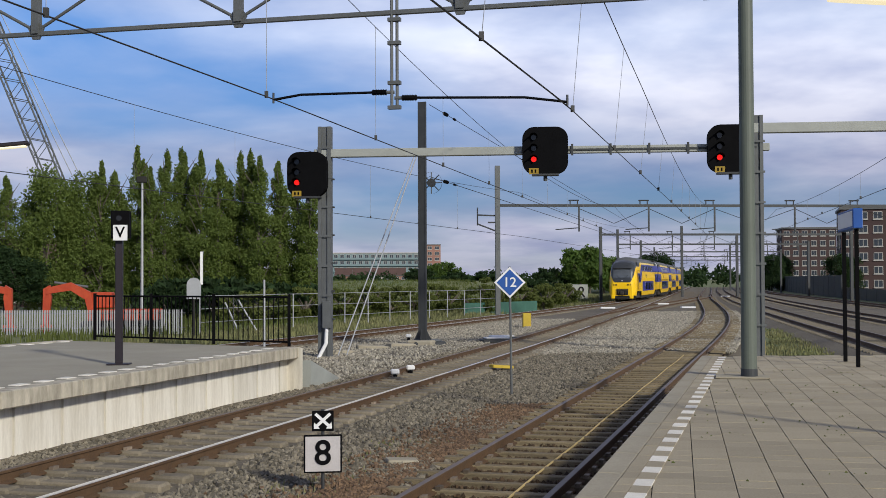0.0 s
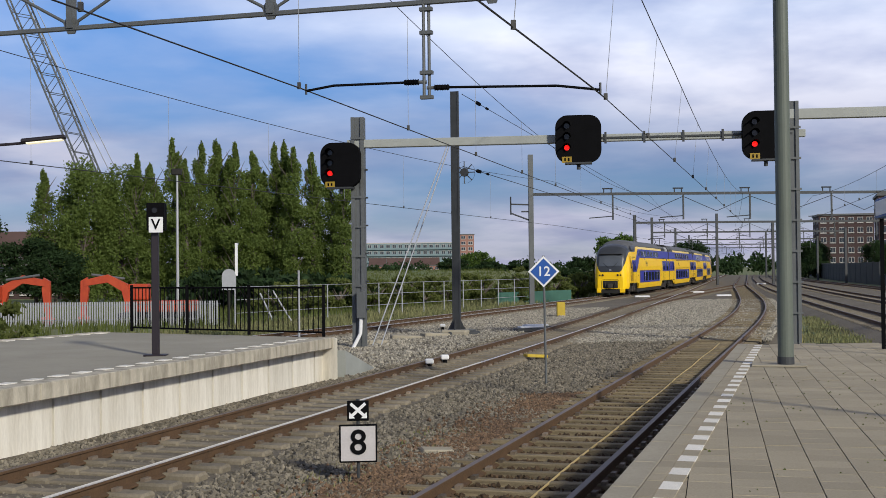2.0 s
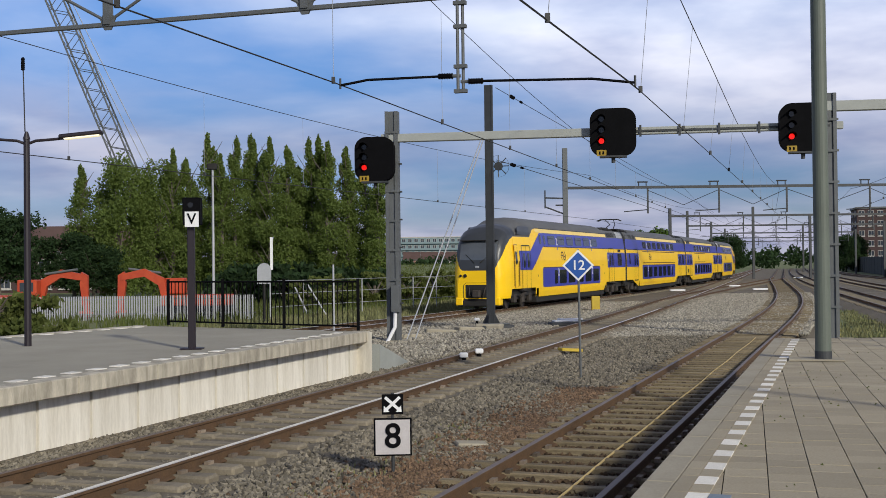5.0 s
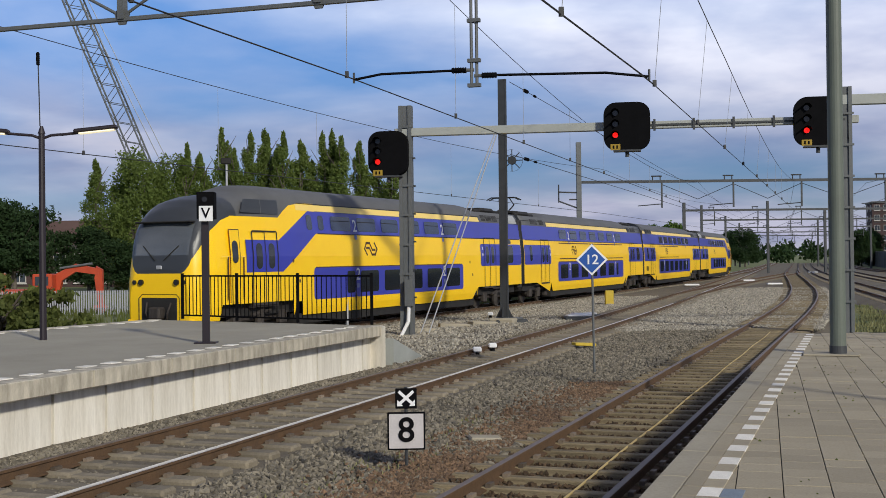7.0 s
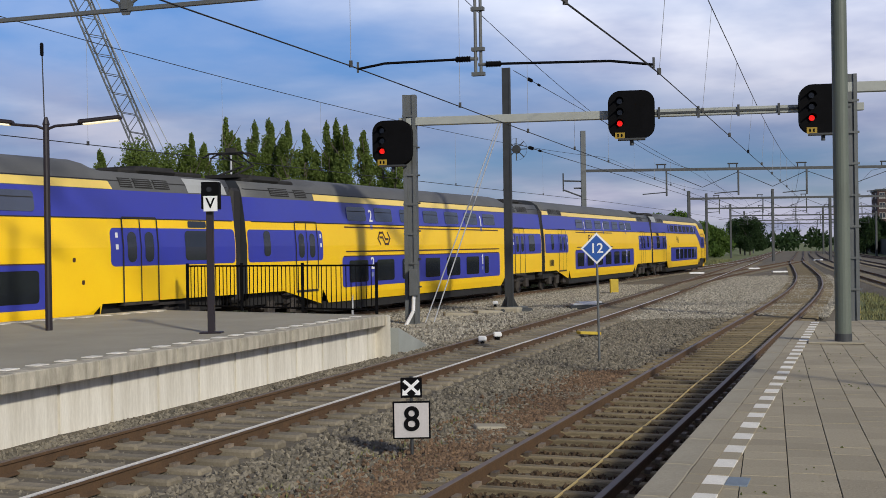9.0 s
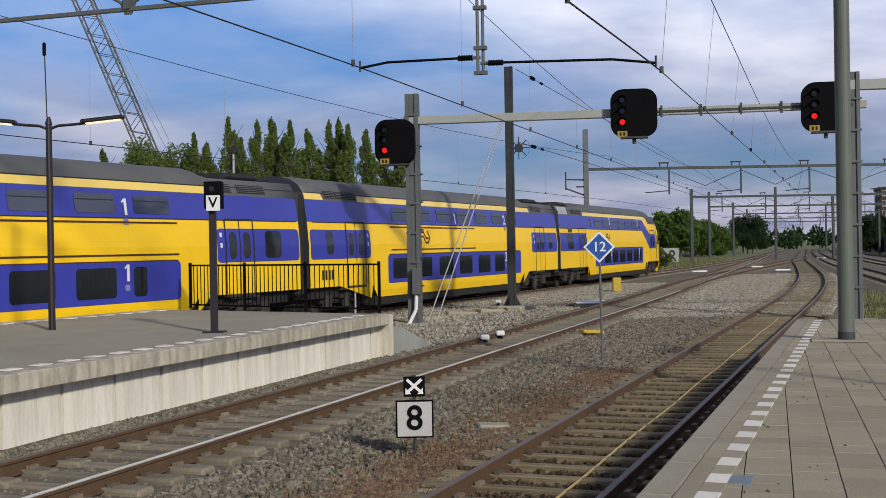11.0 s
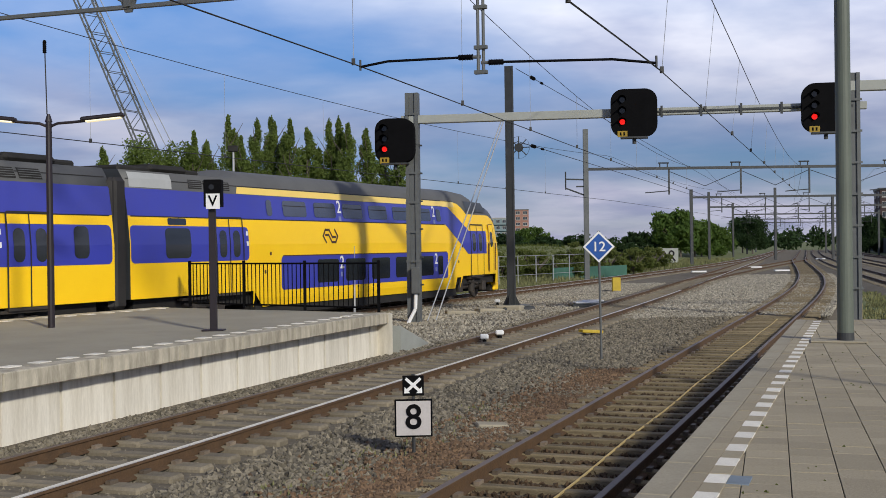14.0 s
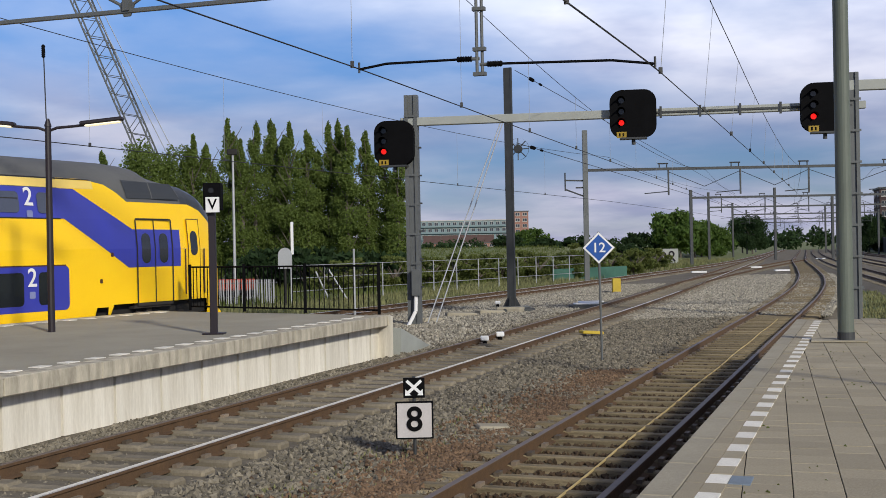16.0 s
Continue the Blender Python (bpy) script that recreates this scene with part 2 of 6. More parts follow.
for leaf, glow in ((M_LEAFA, (0.26, 0.34, 0.06)), (M_LEAFB, (0.18, 0.28, 0.04)), (M_LEAFC, (0.07, 0.12, 0.03)), (M_LEAFD, (0.2, 0.25, 0.05))):
    nt = leaf.node_tree
    body = nt.nodes["Principled BSDF"]
    thin = nt.nodes.new("ShaderNodeBsdfTranslucent")
    thin.inputs["Color"].default_value = (*glow, 1)
    both = nt.nodes.new("ShaderNodeMixShader")
    both.inputs[0].default_value = 0.35
    nt.links.new(body.outputs[0], both.inputs[1])
    nt.links.new(thin.outputs[0], both.inputs[2])
    nt.links.new(both.outputs[0], nt.nodes["Material Output"].inputs["Surface"])


# ---------------------------------------------------------------- mesh tools
def part(name, bm, mat, parent=None, label="", m=None):
    me = bpy.data.meshes.new(name)
    bm.to_mesh(me)
    bm.free()
    for x in (mat if isinstance(mat, (list, tuple)) else [mat]):
        me.materials.append(x)
    return place(name, me, parent, label, m)


def place(name, me, parent=None, label="", m=None):
    ob = new(name, me)
    if parent is not None:
        ob.parent = parent
    if m is not None:
        ob.matrix_basis = m
    if label:
        tagged(ob, label)
    return ob


def empty(name, m, label, category, group="", kind=""):
    ob = new(name)
    ob.matrix_basis = m
    return tagged(ob, label, category, group, kind)


def box(bm, x0, x1, y0, y1, z0, z1, m=None, bevel=0.0, mat=0):
    r = bmesh.ops.create_cube(bm, size=1, matrix=Matrix.Translation(((x0 + x1) / 2, (y0 + y1) / 2, (z0 + z1) / 2)) @ Matrix.Diagonal((x1 - x0, y1 - y0, z1 - z0, 1)))
    vs = r["verts"]
    if bevel:
        es = list({e for v in vs for e in v.link_edges})
        vs = list({v for f in bmesh.ops.bevel(bm, geom=es, offset=bevel, segments=1, affect="EDGES")["faces"] for v in f.verts} | {v for v in vs if v.is_valid})
    if mat:
        for f in {f for v in vs for f in v.link_faces}:
            f.material_index = mat
    if m is not None:
        bmesh.ops.transform(bm, matrix=m, verts=vs)
    return bm


def rod(bm, a, b, r0, r1=None, n=8, mat=0):
    a, b = Vector(a), Vector(b)
    d = b - a
    r = bmesh.ops.create_cone(bm, cap_ends=True, segments=n, radius1=r0, radius2=r0 if r1 is None else r1, depth=d.length,
                              matrix=Matrix.Translation((a + b) / 2) @ d.to_track_quat("Z", "Y").to_matrix().to_4x4())
    if mat:
        for f in {f for v in r["verts"] for f in v.link_faces}:
            f.material_index = mat
    return bm


def B():
    return bmesh.new()


def tube(bm, pts, r, n=6):
    for a, b in zip(pts[:-1], pts[1:]):
        rod(bm, a, b, r, n=n)
    return bm


def plate(bm, pts, depth, axis):
    """A flat outline given in 3D, thickened by depth along axis."""
    f = bm.faces.new([bm.verts.new(p) for p in pts])
    g = bmesh.ops.extrude_face_region(bm, geom=[f])
    bmesh.ops.translate(bm, vec=Vector(axis) * depth, verts=[v for v in g["geom"] if isinstance(v, bmesh.types.BMVert)])
    bmesh.ops.recalc_face_normals(bm, faces=bm.faces[:])
    return bm


def writing(text, size):
    """Flat letters in the xz plane, facing -y, centred."""
    cu = bpy.data.curves.new("letters", "FONT")
    cu.body, cu.size, cu.align_x, cu.align_y, cu.extrude = text, size, "CENTER", "CENTER", 0.004
    cu.offset = 0.012 * size
    ob = bpy.data.objects.new("letters", cu)
    scene.collection.objects.link(ob)
    me = bpy.data.meshes.new_from_object(ob.evaluated_get(bpy.context.evaluated_depsgraph_get()))
    bpy.data.objects.remove(ob)
    bm = B()
    bm.from_mesh(me)
    bpy.data.meshes.remove(me)
    for f in bm.faces:
        f.material_index = 0
    bmesh.ops.transform(bm, matrix=Matrix.Rotation(radians(90), 4, "X"), verts=bm.verts[:])
    return bm


class Line:
    """A smooth plan curve through points, walked by its length."""

    def __init__(self, pts, step=0.5):
        p = np.array(pts, float)
        y = np.arange(p[0, 1], p[-1, 1] + step / 2, step)
        d = np.gradient(p[:, 0], p[:, 1])
        i = np.clip(np.searchsorted(p[:, 1], y, "right") - 1, 0, len(p) - 2)
        h = p[i + 1, 1] - p[i, 1]
        u = (y - p[i, 1]) / h
        self.x = (2 * u**3 - 3 * u**2 + 1) * p[i, 0] + (u**3 - 2 * u**2 + u) * h * d[i] + (-2 * u**3 + 3 * u**2) * p[i + 1, 0] + (u**3 - u**2) * h * d[i + 1]
        self.y = y
        self.s = np.concatenate([[0], np.cumsum(np.hypot(np.diff(self.x), np.diff(y)))])
        self.h = np.arctan(np.gradient(self.x, y))

    def at(self, s, off=0.0):
        x, y, h = (float(np.interp(s, self.s, v)) for v in (self.x, self.y, self.h))
        return x + off * math.cos(h), y - off * math.sin(h), h

    def s_at_y(self, y):
        return float(np.interp(y, self.y, self.s))

    def at_y(self, y, off=0.0):
        return self.at(self.s_at_y(y), off)


def sweep(bm, line, s0, s1, step, profile, off=0.0, mats=None):
    """Carry an open or closed profile of (across, height) along the line."""
    n = max(2, int((s1 - s0) / step) + 1)
    rings = []
    for k in range(n):
        s = s0 + (s1 - s0) * k / (n - 1)
        rings.append([bm.verts.new((*line.at(s, off + a)[:2], z)) for a, z in profile])
    for r, q in zip(rings[:-1], rings[1:]):
        for j in range(len(profile) - 1):
            f = bm.faces.new((r[j], q[j], q[j + 1], r[j + 1]))
            if mats:
                f.material_index = mats[j]
    return bm


# ---------------------------------------------------------------- lines of the tracks
def a_near(y):
    def poly(v):
        return ((1.58989762e-06 * v - 1.01817602e-03) * v + 0.544735484) * v - 24.1158685
    return poly(y) if y >= 24 else poly(24) + (y - 24) * 0.4987


def outward(x, y):
    r = math.hypot(x, y)
    k = 1 + float(np.interp(r, [34.8, 45.9, 64.4, 83.7, 103.3, 123.1, 143, 182.9, 219.9], [0, 0.16, 1.13, 2.41, 3.51, 4.15, 4.37, 6.6, 8.3])) / r if y > 0 else 1
    return x * k, y * k


LINE_A = Line([outward(a_near(y) - 0.70, y + 0.27) for y in range(-62, 140, 6)] + [outward(50.0, 183), (112.3, 382)])
LINE_B = Line([(-33.5, -70), (-15.1, -18), (-8.2, 1.2), (-4.5, 11.4), (-1.55, 19.7), (1.5, 28.5), (4.2, 36.4), (6.3, 42.6), (10.9, 56.6), (15.3, 70.4), (22.4, 92.9), (34.0, 129.7), (49.6, 180), (112.3, 380)])
LINE_BC = Line([(6.3, 42.6), (10.9, 56.6), (16.2, 73), (25.4, 97.4), (36.2, 124.2), (46.2, 150), (56.2, 183)])
LINE_C = Line([(-30, -70), (-10.6, -19), (-3.3, 0.5), (0.60, 10.5), (3.29, 17.6), (5.09, 22.4), (7.27, 28.2), (10.83, 37.6), (14.67, 47.9), (18.95, 60), (23.5, 74), (30.6, 97.7), (43.3, 141), (55.6, 180), (118.3, 380)])
# the overhead wires keep an earlier curve of that track, fitted to the camera's view
WIRE_C = Line([(-30, -70), (-10.6, -19), (-3.3, 0.5), (0.65, 10.5), (3.45, 17.6), (5.35, 22.4), (7.6, 28.2), (11.15, 37.6), (14.85, 47.9), (18.95, 60), (23.5, 74), (30.6, 97.7), (43.3, 141), (55.6, 180), (118.3, 380)])
LINE_D = Line([(-9.4, -70), (8.4, 0), (13.6, 20), (18.2, 37.2), (28.3, 75.5), (39.5, 116), (57, 175), (122.5, 380)])
LINE_E = Line([(-4.2, -70), (13.6, 0), (18.6, 20), (23.2, 37.2), (33.0, 75.5), (43.8, 116), (61, 175), (126.5, 380)])
LINE_F = Line([(2.8, -70), (20.6, 0), (25.4, 20), (29.8, 37.2), (39.6, 75.5), (50, 116), (65.5, 175), (130.5, 380)])

# ---------------------------------------------------------------- ground
bm = B()
xs = [-2600, -1200, -500, -250] + list(range(-140, 181, 8)) + [230, 320, 600, 1300, 2600]
ys = [-400, -150, -70] + list(range(-40, 260, 8)) + [300, 360, 450, 600, 900, 1500, 2600]
grid = []
for y in ys:
    row = []
    for x in xs:
        z = -0.45 + 0.05 * noise.noise((x * 0.13, y * 0.13, 0))
        # grassy bank beyond the line, on its left
        bank = max(0.0, min(1.0, (y - 118) / 26)) * max(0.0, min(1.0, (0.27 * y - x - 15) / 10)) * max(0.0, min(1.0, (x + 30) / 16))
        z += 2.6 * bank
        row.append(bm.verts.new((x, y, z)))
    grid.append(row)
for r, q in zip(grid[:-1], grid[1:]):
    for j in range(len(xs) - 1):
        f = bm.faces.new((r[j], r[j + 1], q[j + 1], q[j]))
        f.smooth = True
tagged(part("ground", bm, M_GRASS), "rough green and yellowed grass beside the railway", "ground", kind="structure")


def bed(name, left, lo, right, ro, y0, y1, z, label):
    bm = B()
    rows = []
    n, k = int((y1 - y0) / 1.0), 15
    for i in range(n + 1):
        y = y0 + (y1 - y0) * i / n
        a, b = left.at_y(y, lo), right.at_y(y, ro)
        row = []
        for j in range(k + 1):
            u = j / k
            x, yy = a[0] + (b[0] - a[0]) * u, a[1] + (b[1] - a[1]) * u
            h = z + 0.035 * noise.noise((x * 0.7, yy * 0.7, 3)) if 0 < j < k else z - 0.4
            row.append(bm.verts.new((x, yy, h)))
        rows.append(row)
    for r, q in zip(rows[:-1], rows[1:]):
        for j in range(k):
            bm.faces.new((r[j], r[j + 1], q[j + 1], q[j])).smooth = True
    return tagged(part(name, bm, M_BALLAST), label, "ballast", kind="structure")


bed("ballast_bed", LINE_A, -2.7, LINE_C, 2.3, -40, 330, -0.20, "grey-brown crushed stone ballast between the tracks")
bed("ballast_bed_east", LINE_D, -2.6, LINE_F, 3.0, -40, 330, -0.20, "brown crushed stone ballast under the side tracks")

RAIL = [(-0.075, -0.17), (-0.075, -0.155), (-0.012, -0.135), (-0.012, -0.045), (-0.037, -0.035), (-0.037, -0.004), (-0.033, 0.0),
        (0.033, 0.0), (0.037, -0.004), (0.037, -0.035), (0.012, -0.045), (0.012, -0.135), (0.075, -0.155), (0.075, -0.17)]


def sleeper_mesh(name, wood):
    bm = B()
    if wood:
        box(bm, -1.3, 1.3, -0.072, 0.072, -0.30, -0.15, bevel=0.012)
        me_m = M_WOOD
    else:
        for side in (-1, 1):
            # two raised ends and a low waist
            box(bm, side * 0.82 - 0.43, side * 0.82 + 0.43, -0.14, 0.14, -0.32, -0.155, bevel=0.03)
        box(bm, -0.42, 0.42, -0.11, 0.11, -0.32, -0.185, bevel=0.02)
        me_m = M_SLEEPER
    me = bpy.data.meshes.new(name)
    bm.to_mesh(me)
    bm.free()
    me.materials.append(me_m)
    return me


SLEEPER_C, SLEEPER_W = sleeper_mesh("sleeper", False), sleeper_mesh("sleeper_wood", True)


def track(name, line, y0, y1, label, top, wood=False, part_y=(0, 0), shine=(None, None)):
    root = empty(name, pose(0, 0, 0), label, "railway track", kind="structure")
    s0, s1 = line.s_at_y(y0), line.s_at_y(y1)
    for k, side in enumerate((-1, 1)):
        part("rail", sweep(B(), line, s0, s1, 1.0, RAIL, side * 0.7525, [0] * 5 + [1, 1, 1] + [0] * 5), [M_RAIL, shine[k] or top], root)
    far = B()
    clips = B()
    s = s0
    while s < s1:
        x, y, h = line.at(s)
        m = pose(x, y, 0.02 + 0.012 * noise.noise((x, y, 5)), 0, 0, -math.degrees(h) + 1.2 * noise.noise((x * 3, y, 7)))
        if part_y[0] <= y <= part_y[1]:
            place("sleeper", SLEEPER_W if wood else SLEEPER_C, root, m=m)
            for e in (-1, 1):
                for i in (-1, 1):
                    box(clips, e * 0.7525 + i * 0.085 - 0.03, e * 0.7525 + i * 0.085 + 0.03, -0.07, 0.07, -0.165, -0.115, m)
        elif y < 150:
            box(far, -1.3, 1.3, -0.13, 0.13, -0.3, -0.16, m)
        s += 0.6
    if len(far.verts):
        tagged(part("sleepers_far", far, M_WOOD if wood else M_SLEEPER, root), kind="stuff")
    if len(clips.verts):
        tagged(part("rail_clips", clips, M_CLIP, root), kind="stuff")
    return root


# ---------------------------------------------------------------- island platform across the tracks
PT = 0.76
near_edge = Line([(-32, -60), (-10.9, -2.0), (-6.0, 11.4), (-1.30, 26.0)])


class Offset:
    def __init__(self, line, off):
        self.line, self.off = line, off

    def at_y(self, y, off=0.0):
        return self.line.at_y(y, self.off + off)


far_a = Offset(LINE_A, 1.70)          # edge along the train's track
near_b = Offset(LINE_B, -1.86)        # edge along the empty track


def platform_west():
    root = empty("platform_west", pose(0, 0, 0), "worn grey concrete island platform with pale panelled side wall", "platform", kind="structure")
    bm = B()
    k = 10
    rows = []
    ye_near, ye_far = 25.7, 31.0
    for i in range(61):
        u = i / 60
        a, b = far_a.at_y(-40 + (ye_far + 40) * u), near_b.at_y(-40 + (ye_near + 40) * u)
        rows.append([bm.verts.new((a[0] + (b[0] - a[0]) * j / k, a[1] + (b[1] - a[1]) * j / k, PT + 0.008 * noise.noise((i * 0.6, j * 0.6, 1)))) for j in range(k + 1)])
    for r, q in zip(rows[:-1], rows[1:]):
        for j in range(k):
            bm.faces.new((r[j], r[j + 1], q[j + 1], q[j])).smooth = True
    part("surface", bm, M_PLATTOP, root, "smooth grey platform surfacing")
    # end wall below the fence
    a, b = far_a.at_y(ye_far), near_b.at_y(ye_near)
    part("end_wall", plate(B(), [(a[0], a[1], -0.4), (b[0], b[1], -0.4), (b[0], b[1], PT - 0.004), (a[0], a[1], PT - 0.004)], 0.2, (0.3, -0.95, 0)), M_PANEL, root)
    for edge, inward in ((near_b, -1), (far_a, 1)):
        y = -20.0 if edge is near_b else 0.0
        end = ye_near if edge is near_b else ye_far
        while y < end - 0.3:
            y2 = min(y + 1.87, end)
            p, q = edge.at_y(y), edge.at_y(y2)
            ln = math.hypot(q[0] - p[0], q[1] - p[1])
            m = Matrix.Translation((p[0], p[1], 0)) @ Matrix.Rotation(math.atan2(q[1] - p[1], q[0] - p[0]), 4, "Z")
            w = (0.0, 0.35) if inward < 0 else (-0.35, 0.0)
            part("coping_slab", box(B(), 0.006, ln - 0.006, w[0] - (0.03 if inward > 0 else 0.0), w[1], PT - 0.23, PT + 0.012, bevel=0.015), M_COPING, root, m=m)
            y = y2
        y = -20.0 if edge is near_b else 6.0
        while y < end - 0.2:
            y2 = min(y + 1.13, end)
            p, q = edge.at_y(y), edge.at_y(y2)
            ln = math.hypot(q[0] - p[0], q[1] - p[1])
            m = Matrix.Translation((p[0], p[1], 0)) @ Matrix.Rotation(math.atan2(q[1] - p[1], q[0] - p[0]), 4, "Z")
            w = (0.28, 0.40) if inward < 0 else (-0.40, -0.28)
            part("wall_panel", box(B(), 0.03, ln - 0.03, w[0], w[1], -0.5, PT - 0.225, bevel=0.004), M_PANEL, root, m=m)
            part("wall_backing", box(B(), 0, ln, *((0.42, 0.5) if inward < 0 else (-0.5, -0.42)), -0.5, PT - 0.23), M_JOINT, root, m=m)
            y = y2
        # white edge marks
        mark = bpy.data.meshes.new("edge_mark")
        mb = box(B(), 0, 0.26, -0.095, 0.095, -0.016, 0.0)
        mb.to_mesh(mark)
        mb.free()
        mark.materials.append(M_WHITE)
        y = 8.0 if edge is near_b else 14.0
        while y < end - 0.5:
            p, q = edge.at_y(y, 0.52 * inward), edge.at_y(y + 0.5, 0.52 * inward)
            place("edge_mark", mark, root, m=Matrix.Translation((p[0], p[1], PT + 0.010)) @ Matrix.Rotation(math.atan2(q[1] - p[1], q[0] - p[0]), 4, "Z"))
            y += 0.565 * 1.0
    # ramp block past the end
    return root


platform_west()


def ramp_block():
    bm = B()
    pts = [(0, 0, 0.60), (0, 0.75, 0.60), (2.3, 0.75, 0.0), (2.3, 0, 0.0)]
    top = [bm.verts.new(p) for p in pts]
    low = [bm.verts.new((p[0], p[1], -0.3)) for p in pts]
    bm.faces.new(top)
    for i in range(4):
        bm.faces.new((top[i], low[i], low[(i + 1) % 4], top[(i + 1) % 4]))
    bmesh.ops.recalc_face_normals(bm, faces=bm.faces[:])
    ob = part("concrete_ramp", bm, M_BEAM, m=pose(-1.0, 26.6, -0.15, 0, 0, 74))
    tagged(ob, "small sloping pale concrete block past the platform end", "ramp block")


ramp_block()

# ---------------------------------------------------------------- near platform under the camera
EAST_EDGE = Line([(1.296 + 0.3675 * (y - 7.402), y) for y in (-60.0, -20.0, 7.402, 40.0)])
edge_c = Offset(EAST_EDGE, 0.0)
edge_d = Offset(LINE_D, -1.70)
PEND = 22.4


def platform_east():
    root = empty("platform_east", pose(0, 0, 0), "paved platform of weathered brown-grey tiles with a white dashed line", "platform", kind="structure")
    bm = B()
    k = 8
    rows = []
    for i in range(41):
        y = -12 + (PEND + 12) * i / 40
        a, b = edge_c.at_y(y, 0.15), edge_d.at_y(y, -0.1)
        rows.append([bm.verts.new((a[0] + (b[0] - a[0]) * j / k, y, PT - 0.016)) for j in range(k + 1)])
    for r, q in zip(rows[:-1], rows[1:]):
        for j in range(k):
            bm.faces.new((r[j], r[j + 1], q[j + 1], q[j]))
    part("bedding", bm, M_JOINT, root, "dark sandy joints")
    a, b = edge_c.at_y(PEND), edge_d.at_y(PEND)
    part("end_wall", box(B(), a[0] + 0.1, b[0], PEND - 0.15, PEND, -0.4, PT - 0.02), M_CONC, root)
    for edge, side in ((edge_c, 1), (edge_d, -1)):
        y = -11.0
        while y < PEND - 0.2:
            y2 = min(y + 1.0, PEND)
            p, q = edge.at_y(y), edge.at_y(y2)
            ln = math.hypot(q[0] - p[0], q[1] - p[1])
            m = Matrix.Translation((p[0], p[1], 0)) @ Matrix.Rotation(math.atan2(q[1] - p[1], q[0] - p[0]), 4, "Z")
            w = (-0.215, 0.0) if side > 0 else (0.0, 0.2)
            part("coping_stone", box(B(), 0.005, ln - 0.005, *w, PT - 0.16, PT + 0.004 * noise.noise((y, 2, side)), bevel=0.012), M_CONC, root, m=m)
            w = (-0.30, -0.10) if side > 0 else (0.10, 0.3)
            part("wall_panel", box(B(), 0.0, ln, *w, -0.5, PT - 0.165), M_CONC, root, m=m)
            y = y2
    return root


PLAT_E = platform_east()


# ---------------------------------------------------------------- overhead line and signals
def truss(name, p, q, z, height, mat, label, nodes, ext=0.06):
    """A lattice boom from p to q with its lower chord at z."""
    p, q = Vector((*p, 0)), Vector((*q, 0))
    d = (q - p).normalized()
    ln = (q - p).length
    root = empty(name, Matrix.Translation((p.x, p.y, z)) @ Matrix.Rotation(math.atan2(d.y, d.x), 4, "Z"), label, "catenary portal")
    part("lower_chord", box(B(), 0, ln, -ext, ext, -ext, ext, bevel=0.008), mat, root)
    part("upper_chord", box(B(), 0, ln, -ext, ext, height - ext, height + ext, bevel=0.008), mat, root)
    for k in nodes:
        bm = B()
        box(bm, k - 0.07, k + 0.07, -0.07, 0.07, 0, height)
        part("upright", bm, mat, root)
        g = plate(B(), [(k - 0.16, -0.02, 0.10), (k - 0.09, -0.02, 0.2), (k + 0.09, -0.02, 0.2), (k + 0.16, -0.02, 0.10), (k + 0.07, -0.02, -0.10), (k - 0.07, -0.02, -0.10)], 0.04, (0, 1, 0))
        part("gusset", g, mat, root)
    for a, b in zip(nodes[:-1], nodes[1:]):
        mid = (a + b) / 2
        part("diagonal", rod(B(), (a, 0, 0.05), (mid, 0, height), 0.03), mat, root)
        part("diagonal", rod(B(), (b, 0, 0.05), (mid, 0, height), 0.03), mat, root)
    return root


def insulator(name, a, b, parent, r=0.055):
    a, b = Vector(a), Vector(b)
    bm = B()
    rod(bm, a, b, 0.022)
    for k in range(6):
        c = a + (b - a) * (0.12 + 0.76 * k / 5)
        e = (b - a).normalized() * 0.018
        rod(bm, c - e, c + e, r, r * 0.75, 10)
    return part(name, bm, M_BLACK, parent, "dark ribbed insulator")


# nearest portal: boom above the view, one column on this platform, one beyond the far track
NODE = Vector((0.68, 19.6))
ALONG = Vector((0.951, -0.309))


